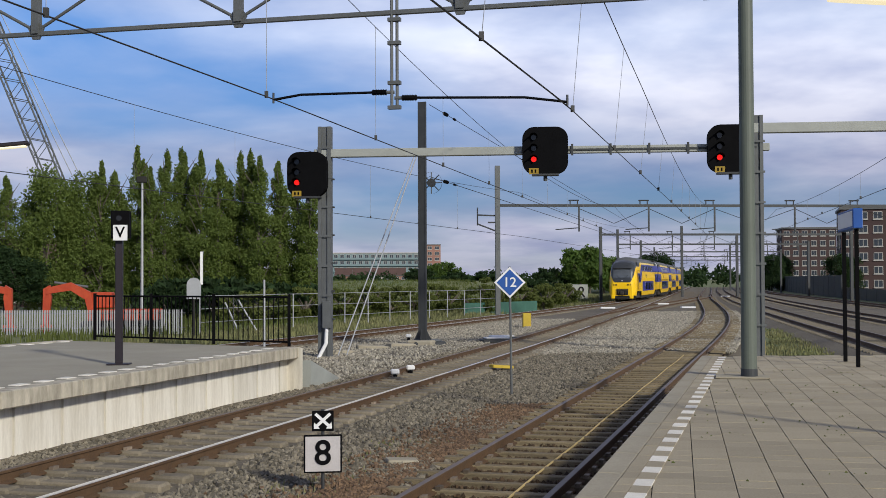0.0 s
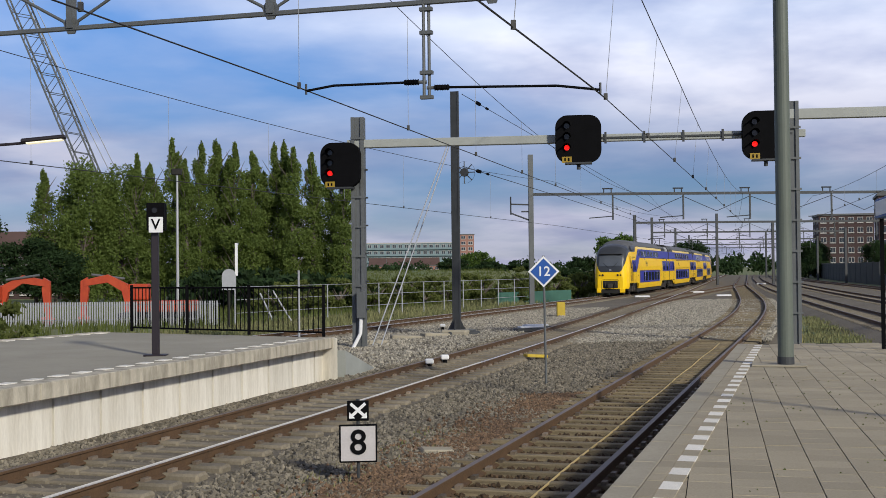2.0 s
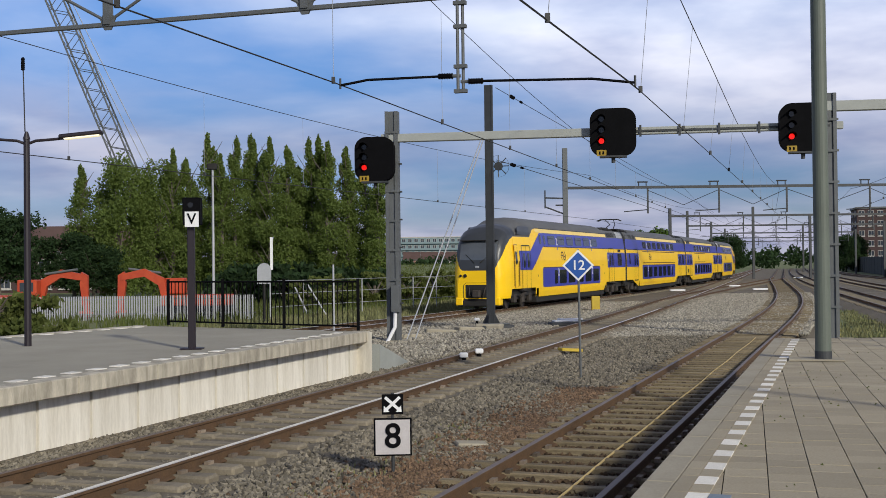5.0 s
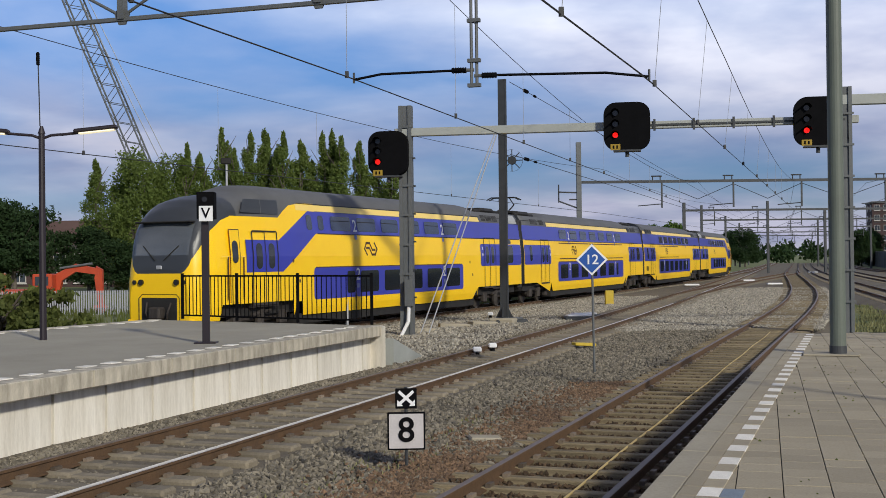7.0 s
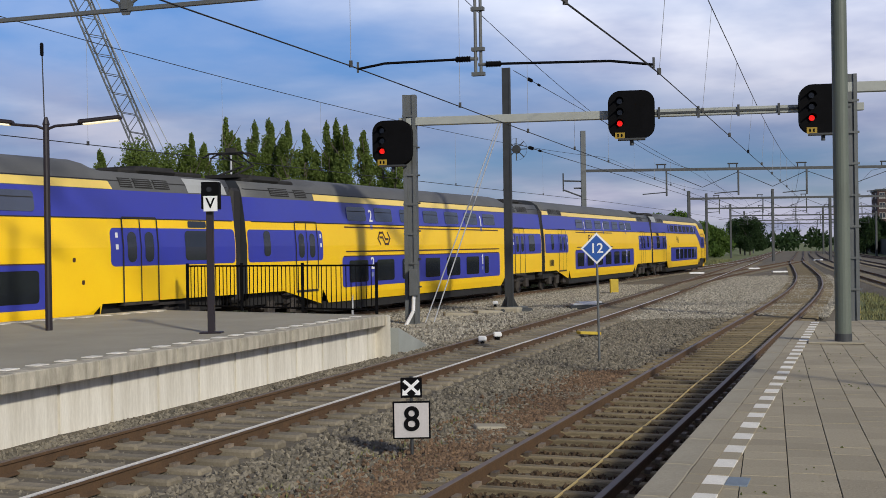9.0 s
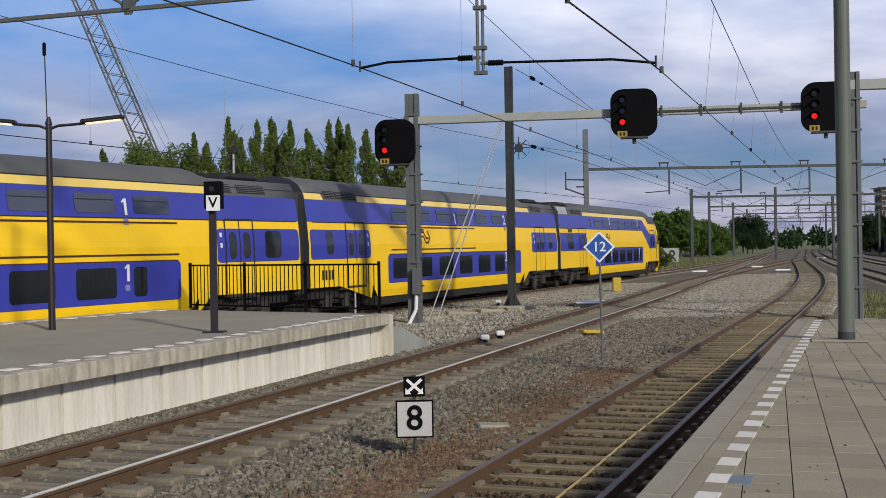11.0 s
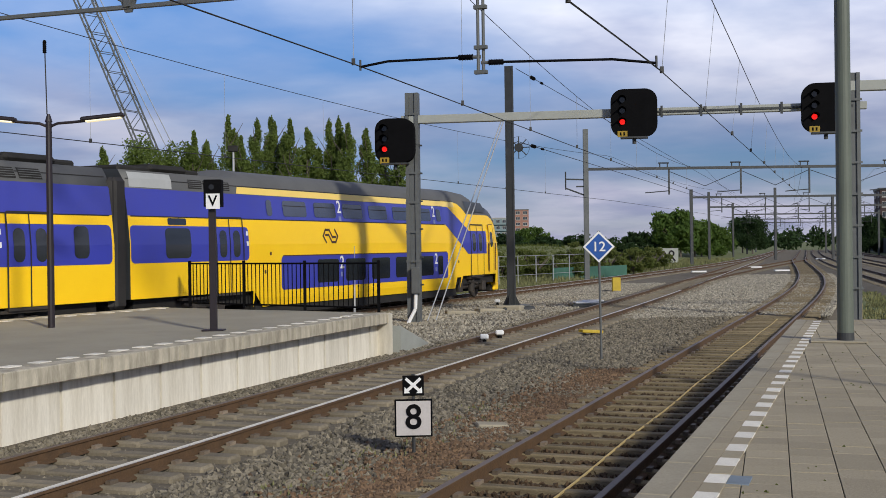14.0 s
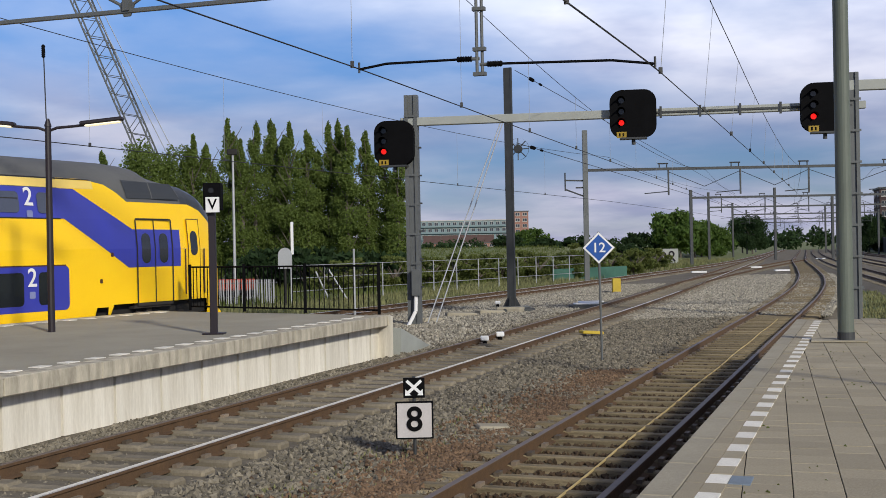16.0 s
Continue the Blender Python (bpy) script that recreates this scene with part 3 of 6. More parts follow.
def portal_near():
    zb = 6.82
    p, q = NODE - ALONG * 18.6, NODE + ALONG * 6.4
    nodes = [18.6 - k for k in (14.9, 10.9, 6.85, 2.85, -1.15, -5.2)]
    root = truss("catenary_portal", p, q, zb, 1.15, M_STEEL, "grey galvanised lattice catenary portal over the tracks", nodes, 0.04)
    # column on the near platform
    c = Vector((6.007, 17.33))
    m = root.matrix_basis.inverted()

    def local(x, y, z):
        return m @ Vector((x, y, z))
    part("column", rod(B(), local(c.x, c.y, PT - 0.01), local(c.x, c.y, zb + 1.3), 0.118, 0.108, 20), M_GREENPOLE, root, "round grey-green painted steel column")
    bm = B()
    rod(bm, local(c.x, c.y, PT - 0.01), local(c.x, c.y, PT + 0.14), 0.126, 0.124, 20)
    part("column_foot", bm, M_DARKSTEEL, root)
    bm = B()
    mm = Matrix.Translation(local(c.x, c.y, PT + 0.01))
    box(bm, -0.5, 0.3, -0.25, 0.25, -0.01, 0.015, mm, bevel=0.005)
    part("base_plate", bm, M_CONC, root)
    w = NODE - ALONG * 18.3
    part("column", rod(B(), local(w.x, w.y, -0.5), local(w.x, w.y, zb + 1.3), 0.145, 0.13, 16), M_GREENPOLE, root)
    # drop tube between the two tracks with its arms
    d0 = Vector((0.68, 19.6, 0))
    bm = B()
    for off in (-0.045, 0.045):
        a, b = local(d0.x + off, d0.y, 5.18), local(d0.x + off, d0.y, zb + 0.4)
        rod(bm, a, b, 0.028, n=8)
    for z in (5.20, 5.62, 6.3, 6.7):
        a = local(d0.x, d0.y, z)
        box(bm, a.x - 0.11, a.x + 0.11, a.y - 0.05, a.y + 0.05, a.z - 0.03, a.z + 0.03)
    part("drop_tube", bm, M_STEEL, root, "grey drop tube hanging from the boom")
    wb, wc = LINE_B.at_y(19.9), WIRE_C.at_y(19.1)
    left, right = Vector((wb[0] + 0.10, wb[1], 5.36)), Vector((wc[0] - 0.49, wc[1], 5.24))
    for end, zz, n in ((left, 5.46, "steady_arm"), (right, 5.36, "steady_arm")):
        st = Vector((d0.x, d0.y, zz))
        di = (end - st)
        di.z = 0
        di.normalize()
        part("bracket", rod(B(), local(*(st)), local(*(st + di * 0.14)), 0.03), M_STEEL, root)
        insulator("insulator", local(*(st + di * 0.12)), local(*(st + di * 0.40)), root)
        tube_pts = [st + di * 0.38, st + di * 0.38 + (end - st - di * 0.38) * 0.72 + Vector((0, 0, 0.0 if n else 0)), end]
        tube_pts[1].z = zz - (0.03 if end is right else 0.02)
        part(n, tube(B(), [local(*t) for t in tube_pts], 0.022), M_BLACK, root)
        bm = B()
        rod(bm, local(*(end + Vector((0, 0, 0.12)))), local(*(end - Vector((0, 0, 0.06)))), 0.02)
        part("wire_clamp", bm, M_DARKSTEEL, root)


portal_near()


def lattice_mast(name, x, y, z1, label, w=0.26, mat=M_DARKSTEEL):
    root = empty(name, pose(x, y, -0.2, 0, 0, -20), label, "catenary mast")
    hgt = z1 + 0.2
    for k in (-1, 1):
        bm = B()
        box(bm, k * w / 2 - 0.025, k * w / 2 + 0.025, -0.06, 0.06, 0, hgt)
        part("channel", bm, mat, root)
    bm = B()
    box(bm, -w / 2, w / 2, -0.045, 0.03, 0, hgt)
    part("web", bm, mat, root)
    bm = B()
    box(bm, -0.5, 0.5, -0.5, 0.5, -0.35, 0.20, bevel=0.06)
    part("footing", bm, M_CONC, root, "weathered concrete footing")
    bm = B()
    for k in range(4):
        m = Matrix.Rotation(radians(90 * k), 4, "Z")
        plate(bm, [m @ Vector(v) for v in ((w / 2, -0.01, 0.20), (w / 2 + 0.22, -0.01, 0.20), (w / 2, -0.01, 0.62))], 0.02, m @ Vector((0, 1, 0)))
    part("foot_gusset", bm, mat, root)
    return root


MAST = lattice_mast("catenary_mast", 2.57, 43.9, 9.05, "tall dark steel catenary mast with tension wheel")
bm = B()
bmesh.ops.create_cone(bm, segments=24, radius1=0.42, radius2=0.42, depth=0.05, cap_ends=False, matrix=Matrix.Translation((0.36, 0, 6.15)) @ Matrix.Rotation(radians(90), 4, "X"))
for k in range(4):
    a = k * math.pi / 4
    rod(bm, (0.36 - 0.42 * math.cos(a), 0, 6.15 - 0.42 * math.sin(a)), (0.36 + 0.42 * math.cos(a), 0, 6.15 + 0.42 * math.sin(a)), 0.02, n=5)
bmesh.ops.create_cone(bm, segments=16, radius1=0.16, radius2=0.16, depth=0.12, cap_ends=True, matrix=Matrix.Translation((0.36, 0, 6.15)) @ Matrix.Rotation(radians(90), 4, "X"))
part("tension_wheel", bm, M_DARKSTEEL, MAST, "dark spoked tensioning wheel")
# two stays down to the ground beside the signal post
for dx in (0.0, 0.28):
    part("stay", rod(B(), MAST.matrix_basis.inverted() @ Vector((2.35 + dx * 0.3, 43.8, 7.2)), MAST.matrix_basis.inverted() @ Vector((-0.55 + dx, 38.2, -0.2)), 0.022, n=6), M_WIRELIGHT, MAST, "pale steel stay")


def signal_head(root, x, y, z, w, h):
    """Black rounded board with three hooded lenses down its left side; local to the bridge, facing -y."""
    bm = B()
    box(bm, x - w / 2, x + w / 2, y - 0.16, y + 0.16, z - h / 2, z + h / 2)
    up = [e for e in bm.edges if abs(e.verts[0].co.y - e.verts[1].co.y) > 0.2]
    bmesh.ops.bevel(bm, geom=up, offset=0.38, segments=6, profile=0.5, affect="EDGES")
    head = part("signal_head", bm, M_BLACK, root, "black rounded signal board with red light showing")
    for k, dz in enumerate((0.42, 0.06, -0.30)):
        lx, lz = x - w * 0.25, z + dz * h / 1.55
        bm = B()
        bmesh.ops.create_cone(bm, segments=18, radius1=0.085, radius2=0.085, depth=0.03, cap_ends=True, matrix=Matrix.Translation((lx, y - 0.175, lz)) @ Matrix.Rotation(radians(90), 4, "X"))
        part("lens", bm, M_RED if k == 2 else M_LENS, head, "glowing red lens" if k == 2 else "dark unlit lens")
        bm = B()
        n = 10
        arc = [[bm.verts.new((lx + 0.125 * math.cos(math.pi * i / n), yy, lz + 0.125 * math.sin(math.pi * i / n))) for yy in (y - 0.16, y - 0.42)] for i in range(n + 1)]
        for u, v in zip(arc[:-1], arc[1:]):
            bm.faces.new((u[0], v[0], v[1], u[1]))
        bmesh.ops.solidify(bm, geom=bm.faces[:], thickness=0.012)
        part("hood", bm, M_BLACK, head)
    bm = box(B(), x - w * 0.25 - 0.15, x - w * 0.25 + 0.15, y - 0.19, y - 0.165, z - h / 2 - 0.02, z - h / 2 + 0.17)
    part("number_plate", bm, M_AMBER, head, "yellow plate with dark bars")
    for i in (-0.08, 0.03):
        part("plate_bar", box(B(), x - w * 0.25 + i, x - w * 0.25 + i + 0.05, y - 0.196, y - 0.19, z - h / 2 + 0.03, z - h / 2 + 0.13), M_BLACK, head)
    bm = B()
    box(bm, x - 0.42, x + 0.42, y - 0.2, y + 0.16, z - h / 2 - 0.06, z - h / 2 - 0.005)
    rod(bm, (x, y, z - h / 2 - 0.22), (x, y, z - h / 2 - 0.05), 0.06)
    part("bracket", bm, M_DARKSTEEL, head)


def signal_bridge():
    px, py, rx = -0.94, 37.5, 12.68
    root = empty("signal_bridge", pose(px, py, 0, 0, 0, -10) @ pose(-px, 0, 0), "grey steel signal bridge carrying three signal heads", "signal bridge")
    for x, top in ((px, 7.22), (rx, 7.35)):
        bm = B()
        w = 0.42 if x == px else 0.38
        plate(bm, [(x + a * w / 2, b, -0.4) for a, b in ((-1, -0.17), (-0.45, -0.17), (-0.45, -0.12), (0.45, -0.12), (0.45, -0.17), (1, -0.17), (1, 0.17), (-1, 0.17))], top + 0.4, (0, 0, 1))
        part("post", bm, M_STEEL, root)
        z = 0.8
        while z < top:
            part("post_band", box(B(), x - w / 2 - 0.01, x + w / 2 + 0.05, -0.185, -0.172, z, z + 0.07), M_STEEL, root)
            z += 0.95
        part("footing", box(B(), x - 0.5, x + 0.5, -0.5, 0.5, -0.6, -0.17, bevel=0.03), M_CONC, root)
    part("beam", box(B(), px - 0.35, 6.3, -0.13, 0.13, 6.23, 6.49, bevel=0.015), M_BEAM, root, "pale grey steel box beam")
    part("beam", box(B(), 6.3, rx + 0.40, -0.10, 0.10, 6.25, 6.48, bevel=0.015), M_BEAM, root, "pale grey steel box beam")
    bm = B()
    box(bm, 6.3, rx, -0.135, -0.105, 6.33, 6.39)
    for k in range(5):
        box(bm, 6.95 + k * 1.2, 7.02 + k * 1.2, -0.15, -0.10, 6.18, 6.54)
    part("cable_tray", bm, M_DARKSTEEL, root, "dark cable tray with clamps")
    part("beam", box(B(), rx - 0.3, rx + 14, -0.13, 0.13, 6.80, 7.11, bevel=0.015), M_BEAM, root, "pale grey steel box beam")
    part("post", box(B(), rx + 13.6, rx + 14, -0.2, 0.2, -0.5, 7.4), M_STEEL, root)
    signal_head(root, -1.45, -0.30, 5.67, 1.28, 1.42)
    signal_head(root, 6.14, -0.30, 6.32, 1.43, 1.47)
    signal_head(root, 11.85, -0.30, 6.30, 1.40, 1.47)
    # cabinet and conduit on the left post
    part("junction_box", box(B(), px - 0.02, px + 0.24, -0.42, -0.18, 0.75, 1.6, bevel=0.01), M_STEEL, root, "grey junction box")
    part("conduit", tube(B(), [(px + 0.1, -0.3, 0.75), (px + 0.08, -0.32, 0.25), (px - 0.16, -0.45, -0.25)], 0.06, 10), M_SIGNWHITE, root, "white bent conduit pipe")
    for z in np.arange(1.0, 6.0, 0.9):
        part("step", box(B(), px + 0.21, px + 0.3, -0.06, 0.06, z, z + 0.05), M_DARKSTEEL, root)


signal_bridge()


def portal_far(y, xl, xr, z, top, thick=0.11, drops=()):
    root = empty("catenary_portal", pose(0, y, 0), "distant dark steel catenary portal spanning the tracks", "catenary portal")
    for x, t in ((xl, top), (xr, z + 0.5)):
        part("mast", box(B(), x - 0.16, x + 0.16, -0.16, 0.16, -0.5, t), M_STEEL if y < 100 else M_DARKSTEEL, root)
    part("boom", box(B(), xl, xr, -0.08, 0.08, z - thick, z + thick), M_DARKSTEEL, root)
    for x in drops:
        part("drop_tube", box(B(), x - 0.05, x + 0.05, -0.05, 0.05, z - 1.75, z), M_DARKSTEEL, root)
        part("arm", rod(B(), (x, 0, z - 1.5), (x - 1.6, 0, z - 1.62), 0.035, n=5), M_DARKSTEEL, root)
        bm = B()
        rod(bm, (x - 0.6, 0, z), (x - 0.6, 0, z + 0.35), 0.04, n=5)
        rod(bm, (x - 0.1, 0, z), (x - 0.1, 0, z + 0.35), 0.04, n=5)
        rod(bm, (x - 0.7, 0, z + 0.35), (x, 0, z + 0.35), 0.05, n=5)
        part("insulator_bridge", bm, M_DARKSTEEL, root)
    for a, b in zip(drops[:-1], drops[1:]):
        part("span_wire", tube(B(), [(a, 0, z - 0.2), ((a + b) / 2, 0, z - 1.2), (b, 0, z - 0.2)], 0.02, 4), M_WIRE, root)
    return root


P2 = portal_far(77.0, 9.55, 47.0, 7.24, 9.9, 0.09, (15.07, 19.85, 24.4, 30, 34.5, 41))
bm = B()
for a, b in (((8.2, 0, 6.6), (9.5, 0, 6.55)), ((8.2, 0, 6.0), (9.5, 0, 5.5)), ((8.2, 0, 5.9), (8.2, 0, 7.1)), ((8.9, 0, 6.1), (9.5, 0, 6.1))):
    rod(bm, a, b, 0.05, n=6)
part("cantilever", bm, M_DARKSTEEL, P2)
for y, z, t in ((131, 7.4, 8.3), (168, 7.4, 9.6), (215, 7.4, 9.6), (262, 7.4, 9.6), (310, 7.4, 9.6)):
    xa, xb = LINE_A.at_y(y, -4.2 if y < 140 else -6.5)[0], LINE_F.at_y(y, 4)[0]
    n = 6
    portal_far(y, xa, xb, z, t, 0.12, [xa + (xb - xa) * (k + 0.7) / n for k in range(n)])
for x, y, t in ((44.5, 155, 9.5), (57.0, 160, 10.5), (61.5, 175, 11), (50.5, 150, 8.0), (66, 230, 9), (78, 236, 9.5)):
    ob = part("catenary_mast", box(B(), -0.15, 0.15, -0.15, 0.15, -0.5, t), M_DARKSTEEL, m=pose(x, y, 0))
    tagged(ob, "distant dark steel catenary mast beside the tracks", "catenary mast", "distant masts")


def contact_line(name, line, y0, y1, spans, zc=5.47, zm=6.6, off=0.0, full=True, z0=None, sag=0.55, side=0.0):
    """Contact wire, carrier wire sagging between supports, and droppers."""
    root = empty(name, pose(0, 0, 0), "overhead contact line with carrier wire and droppers", "overhead wire", "overhead lines")
    n = 90
    lo, hi = [], []
    for k in range(n + 1):
        y = y0 + (y1 - y0) * k / n
        i = max(0, min(len(spans) - 2, sum(1 for q in spans if q <= y) - 1))
        u = (y - spans[i]) / (spans[i + 1] - spans[i])
        # the wires run straight from support to support
        p, q = line.at_y(spans[i], off), line.at_y(spans[i + 1], off)
        x, yy = p[0] + (q[0] - p[0]) * u, p[1] + (q[1] - p[1]) * u
        lo.append((x, yy, zc))
        start = zm if z0 is None or i > 1 else z0
        hi.append((x + side * max(0.0, min(1.0, (60 - yy) / 30)), yy, start + (zm - start) * u * (i == 1) - (sag if i == 1 else 0.55) * 4 * u * (1 - u) if 0 <= u <= 1 else zm))
    part("contact_wire", tube(B(), lo, 0.012, 4), M_WIRE, root)
    if not full:
        return root
    part("carrier_wire", tube(B(), hi, 0.011, 4), M_WIRE, root)
    for k in range(2, n, 3):
        if lo[k][1] < 70:
            part("dropper", rod(B(), lo[k], hi[k], 0.005, n=4), M_WIRELIGHT, root)
            part("clamp", box(B(), lo[k][0] - 0.03, lo[k][0] + 0.03, lo[k][1] - 0.03, lo[k][1] + 0.03, zc - 0.02, zc + 0.09), M_WIRE, root)
    return root


contact_line("contact_line", LINE_B, 4, 180, (-20, 19.9, 77, 131, 180), off=0.10, zm=7.2, zc=5.37, z0=8.4, sag=1.2)
contact_line("contact_line", WIRE_C, 4, 180, (-20, 19.1, 77, 131, 180), off=-0.49, zm=7.2, zc=5.20, z0=7.9, sag=0.8, side=0.24)
contact_line("contact_line", WIRE_C, 4, 100, (-20, 19.1, 77, 131), off=-0.54, zm=7.0, zc=5.25, full=False)
contact_line("contact_line", LINE_A, 10, 180, (-20, 26, 77, 131, 180), zm=8.1, zc=5.15)
contact_line("contact_line", LINE_D, 20, 180, (-20, 26, 77, 131, 180), zm=7.0)


def tension_wires():
    """The ends of two wires that run out to the mast, each with an insulator near it."""
    root = empty("tension_wires", pose(0, 0, 0), "two anchored overhead wires with insulators running to the mast", "overhead wire", "overhead lines")
    far = LINE_B.at_y(110)
    for z0, z1 in ((8.95, 6.9), (6.2, 5.5)):
        a, b = Vector((2.85, 43.9, z0)), Vector((far[0], far[1], z1))
        d = (b - a).normalized()
        part("wire", rod(B(), a, b, 0.014, n=4), M_WIRE, root)
        insulator("insulator", a + d * 2.0, a + d * 2.5, root, 0.075)
        insulator("insulator", a + d * 3.4, a + d * 3.7, root, 0.05)


tension_wires()


# ---------------------------------------------------------------- the train
# half width of the body at each height above the rail
SKIN = [(0.5, 1.44), (0.75, 1.49), (1.0, 1.50), (2.4, 1.50), (3.15, 1.43), (3.87, 1.33), (4.13, 1.26), (4.35, 1.12), (4.53, 0.85), (4.64, 0.42), (4.67, 0.0)]


def half(z):
    return float(np.interp(z, [a for a, _ in SKIN], [b for _, b in SKIN]))


def skin_panel(poly, side, out=0.006):
    """A panel of the outline poly, in (distance from the front, height), laid on the body's side."""
    bm = B()
    bm.faces.new([bm.verts.new((x, 0, z)) for x, z in poly])
    for z, _ in SKIN[1:-1]:
        bmesh.ops.bisect_plane(bm, geom=bm.verts[:] + bm.edges[:] + bm.faces[:], plane_co=(0, 0, z), plane_no=(0, 0, 1))
    for v in bm.verts:
        v.co = (-v.co.x, side * (half(v.co.z) + out), v.co.z)
    bmesh.ops.recalc_face_normals(bm, faces=bm.faces[:])
    if bm.faces[:] and (sum(f.normal.y for f in bm.faces) > 0) != (side > 0):
        bmesh.ops.reverse_faces(bm, faces=bm.faces[:])
    return bm


def rounded(x0, x1, z0, z1, r=0.09):
    pts = []
    for cx, cz, a in ((x1 - r, z1 - r, 0), (x0 + r, z1 - r, 90), (x0 + r, z0 + r, 180), (x1 - r, z0 + r, 270)):
        for k in range(4):
            t = radians(a + 30 * k)
            pts.append((cx + r * math.cos(t), cz + r * math.sin(t)))
    return pts


def nose_shape(d):
    """Width factor and roof height at a distance d behind the tip of a driving end."""
    w = float(np.interp(d, [0, 0.12, 0.35, 0.8, 1.4, 2.2], [0.68, 0.78, 0.87, 0.95, 0.985, 1.0]))
    top = float(np.interp(d, [0, 0.06, 0.15, 0.35, 0.6, 1.0, 1.5, 2.4, 2.9, 3.3, 4.2], [2.05, 2.55, 2.98, 3.46, 3.80, 4.08, 4.22, 4.33, 4.42, 4.62, 4.67]))
    return w, top


MASK_X, MASK_Z = [0, 0.12, 0.34, 0.71, 1.16, 1.65, 4.15, 4.5, 4.9, 5.45], [1.93, 2.34, 2.68, 3.15, 3.45, 3.60, 3.61, 3.83, 4.02, 4.10]


def car_body(length, cab, low):
    """The shell of one coach: x runs back from 0; low lists the stretches with a sunken roof.
    Materials: 0 yellow, 1 blue, 2 roof grey, 3 dark mask, 4 windscreen."""
    bm = B()
    well0, well1 = (5.0, length - 5.6) if cab else (4.4, length - 5.1)
    xs = list(np.arange(0, 2.4, 0.08)) + list(np.arange(2.4, 5.6, 0.2)) if cab else [0.0, 1.0, 2.0]
    xs += [well0, well0 + 0.001, well0 + 0.5]
    xs += list(np.arange(well0 + 1.5, well1 - 1.0, 1.5)) + [well1 - 0.5, well1 - 0.001, well1, length - 2.0, length]
    for a, b in low:
        xs += [v for v in (a - 0.55, a, b, b + 0.55) if 0 < v < length]
    xs = sorted(set(round(float(x), 4) for x in xs))
    zs = sorted({0.5, 0.75, 1.0, 1.25, 1.45, 1.6, 1.82, 2.0, 2.2, 2.4, 2.6, 2.78, 3.0, 3.15, 3.35, 3.55, 3.72, 3.87, 4.13, 4.25, 4.35, 4.45, 4.53, 4.6, 4.64, 4.67})
    rows = []
    for x in xs:
        bottom = 0.5 if well0 <= x <= well1 else 1.0
        if well0 < x < well0 + 0.49 or well1 - 0.49 < x < well1:
            bottom = 0.95
        w, top = nose_shape(x) if cab else (1.0, 4.67)
        if cab and x < 1.0:
            bottom = 0.55
        lid = 4.36 if any(a - 0.001 <= x <= b + 0.001 for a, b in low) else 9.0
        row = []
        for z in zs:
            zz = max(z, bottom)
            if cab:
                zz = bottom + (zz - bottom) * (top - bottom) / (4.67 - bottom)
                hw = half(max(bottom, z)) * w
            else:
                hw = half(zz)
            row.append((hw, min(zz, lid)))
        ring_v = [bm.verts.new((-x, hw, zz)) for hw, zz in row] + [bm.verts.new((-x, -hw, zz)) for hw, zz in row[:-1][::-1]]
        rows.append((x, ring_v))
    for (xa, r), (xb, q) in zip(rows[:-1], rows[1:]):
        for j in range(len(r) - 1):
            vs = (r[j], q[j], q[j + 1], r[j + 1])
            f = bm.faces.new(vs)
            x, z = (xa + xb) / 2, sum(v.co.z for v in vs) / 4
            f.material_index = 0 if z < 3.15 else (1 if z < 3.87 else 2)
            f.smooth = z > 3.9 or cab and x < 2.4
    for x, r, flip in ((rows[0][0], rows[0][1], False), (rows[-1][0], rows[-1][1], True)):
        f = bm.faces.new(r if not flip else r[::-1])
        f.material_index = 0 if cab and not flip else 3
    bmesh.ops.remove_doubles(bm, verts=bm.verts[:], dist=0.0005)
    if cab:
        # cut the shell along the edges of its colours, then paint it
        cuts = [((-x0, 0, z0), ((z1 - z0) / (x1 - x0), 0, 1.0)) for x0, z0, x1, z1 in zip(MASK_X[:-1], MASK_Z[:-1], MASK_X[1:], MASK_Z[1:])]
        cuts += [((0, 0, 1.93), (0, 0, 1)), ((-1.95, 0, 0), (1, 0, 0)), ((-6.5, 0, 0), (1, 0, 0)), ((0, 0, 2.45), (0, 0, 1)), ((0, 0, 3.40), (0, 0, 1)),
                 ((0, 0.95, 0), (0, 1, 0)), ((0, -0.95, 0), (0, 1, 0)), ((0, 0, 3.15), (0, 0, 1)), ((0, 0, 3.87), (0, 0, 1))]
        for co, no in cuts:
            bmesh.ops.bisect_plane(bm, geom=bm.verts[:] + bm.edges[:] + bm.faces[:], dist=0.0002, plane_co=co, plane_no=no)
        for f in bm.faces:
            c = f.calc_center_median()
            x, z = -c.x, c.z
            if x > 6.5:
                f.material_index = 3 if x > length - 0.001 else 0 if z < 3.15 else (1 if z < 3.87 else 2)
                continue
            f.material_index = 0 if z < np.interp(x, MASK_X, MASK_Z) else 2 if x > 1.95 else 3
            if f.material_index == 3 and 2.45 < z < 3.40 and abs(c.y) < 0.95 and x < 1.2:
                f.material_index = 4
    bmesh.ops.recalc_face_normals(bm, faces=bm.faces[:])
    return bm


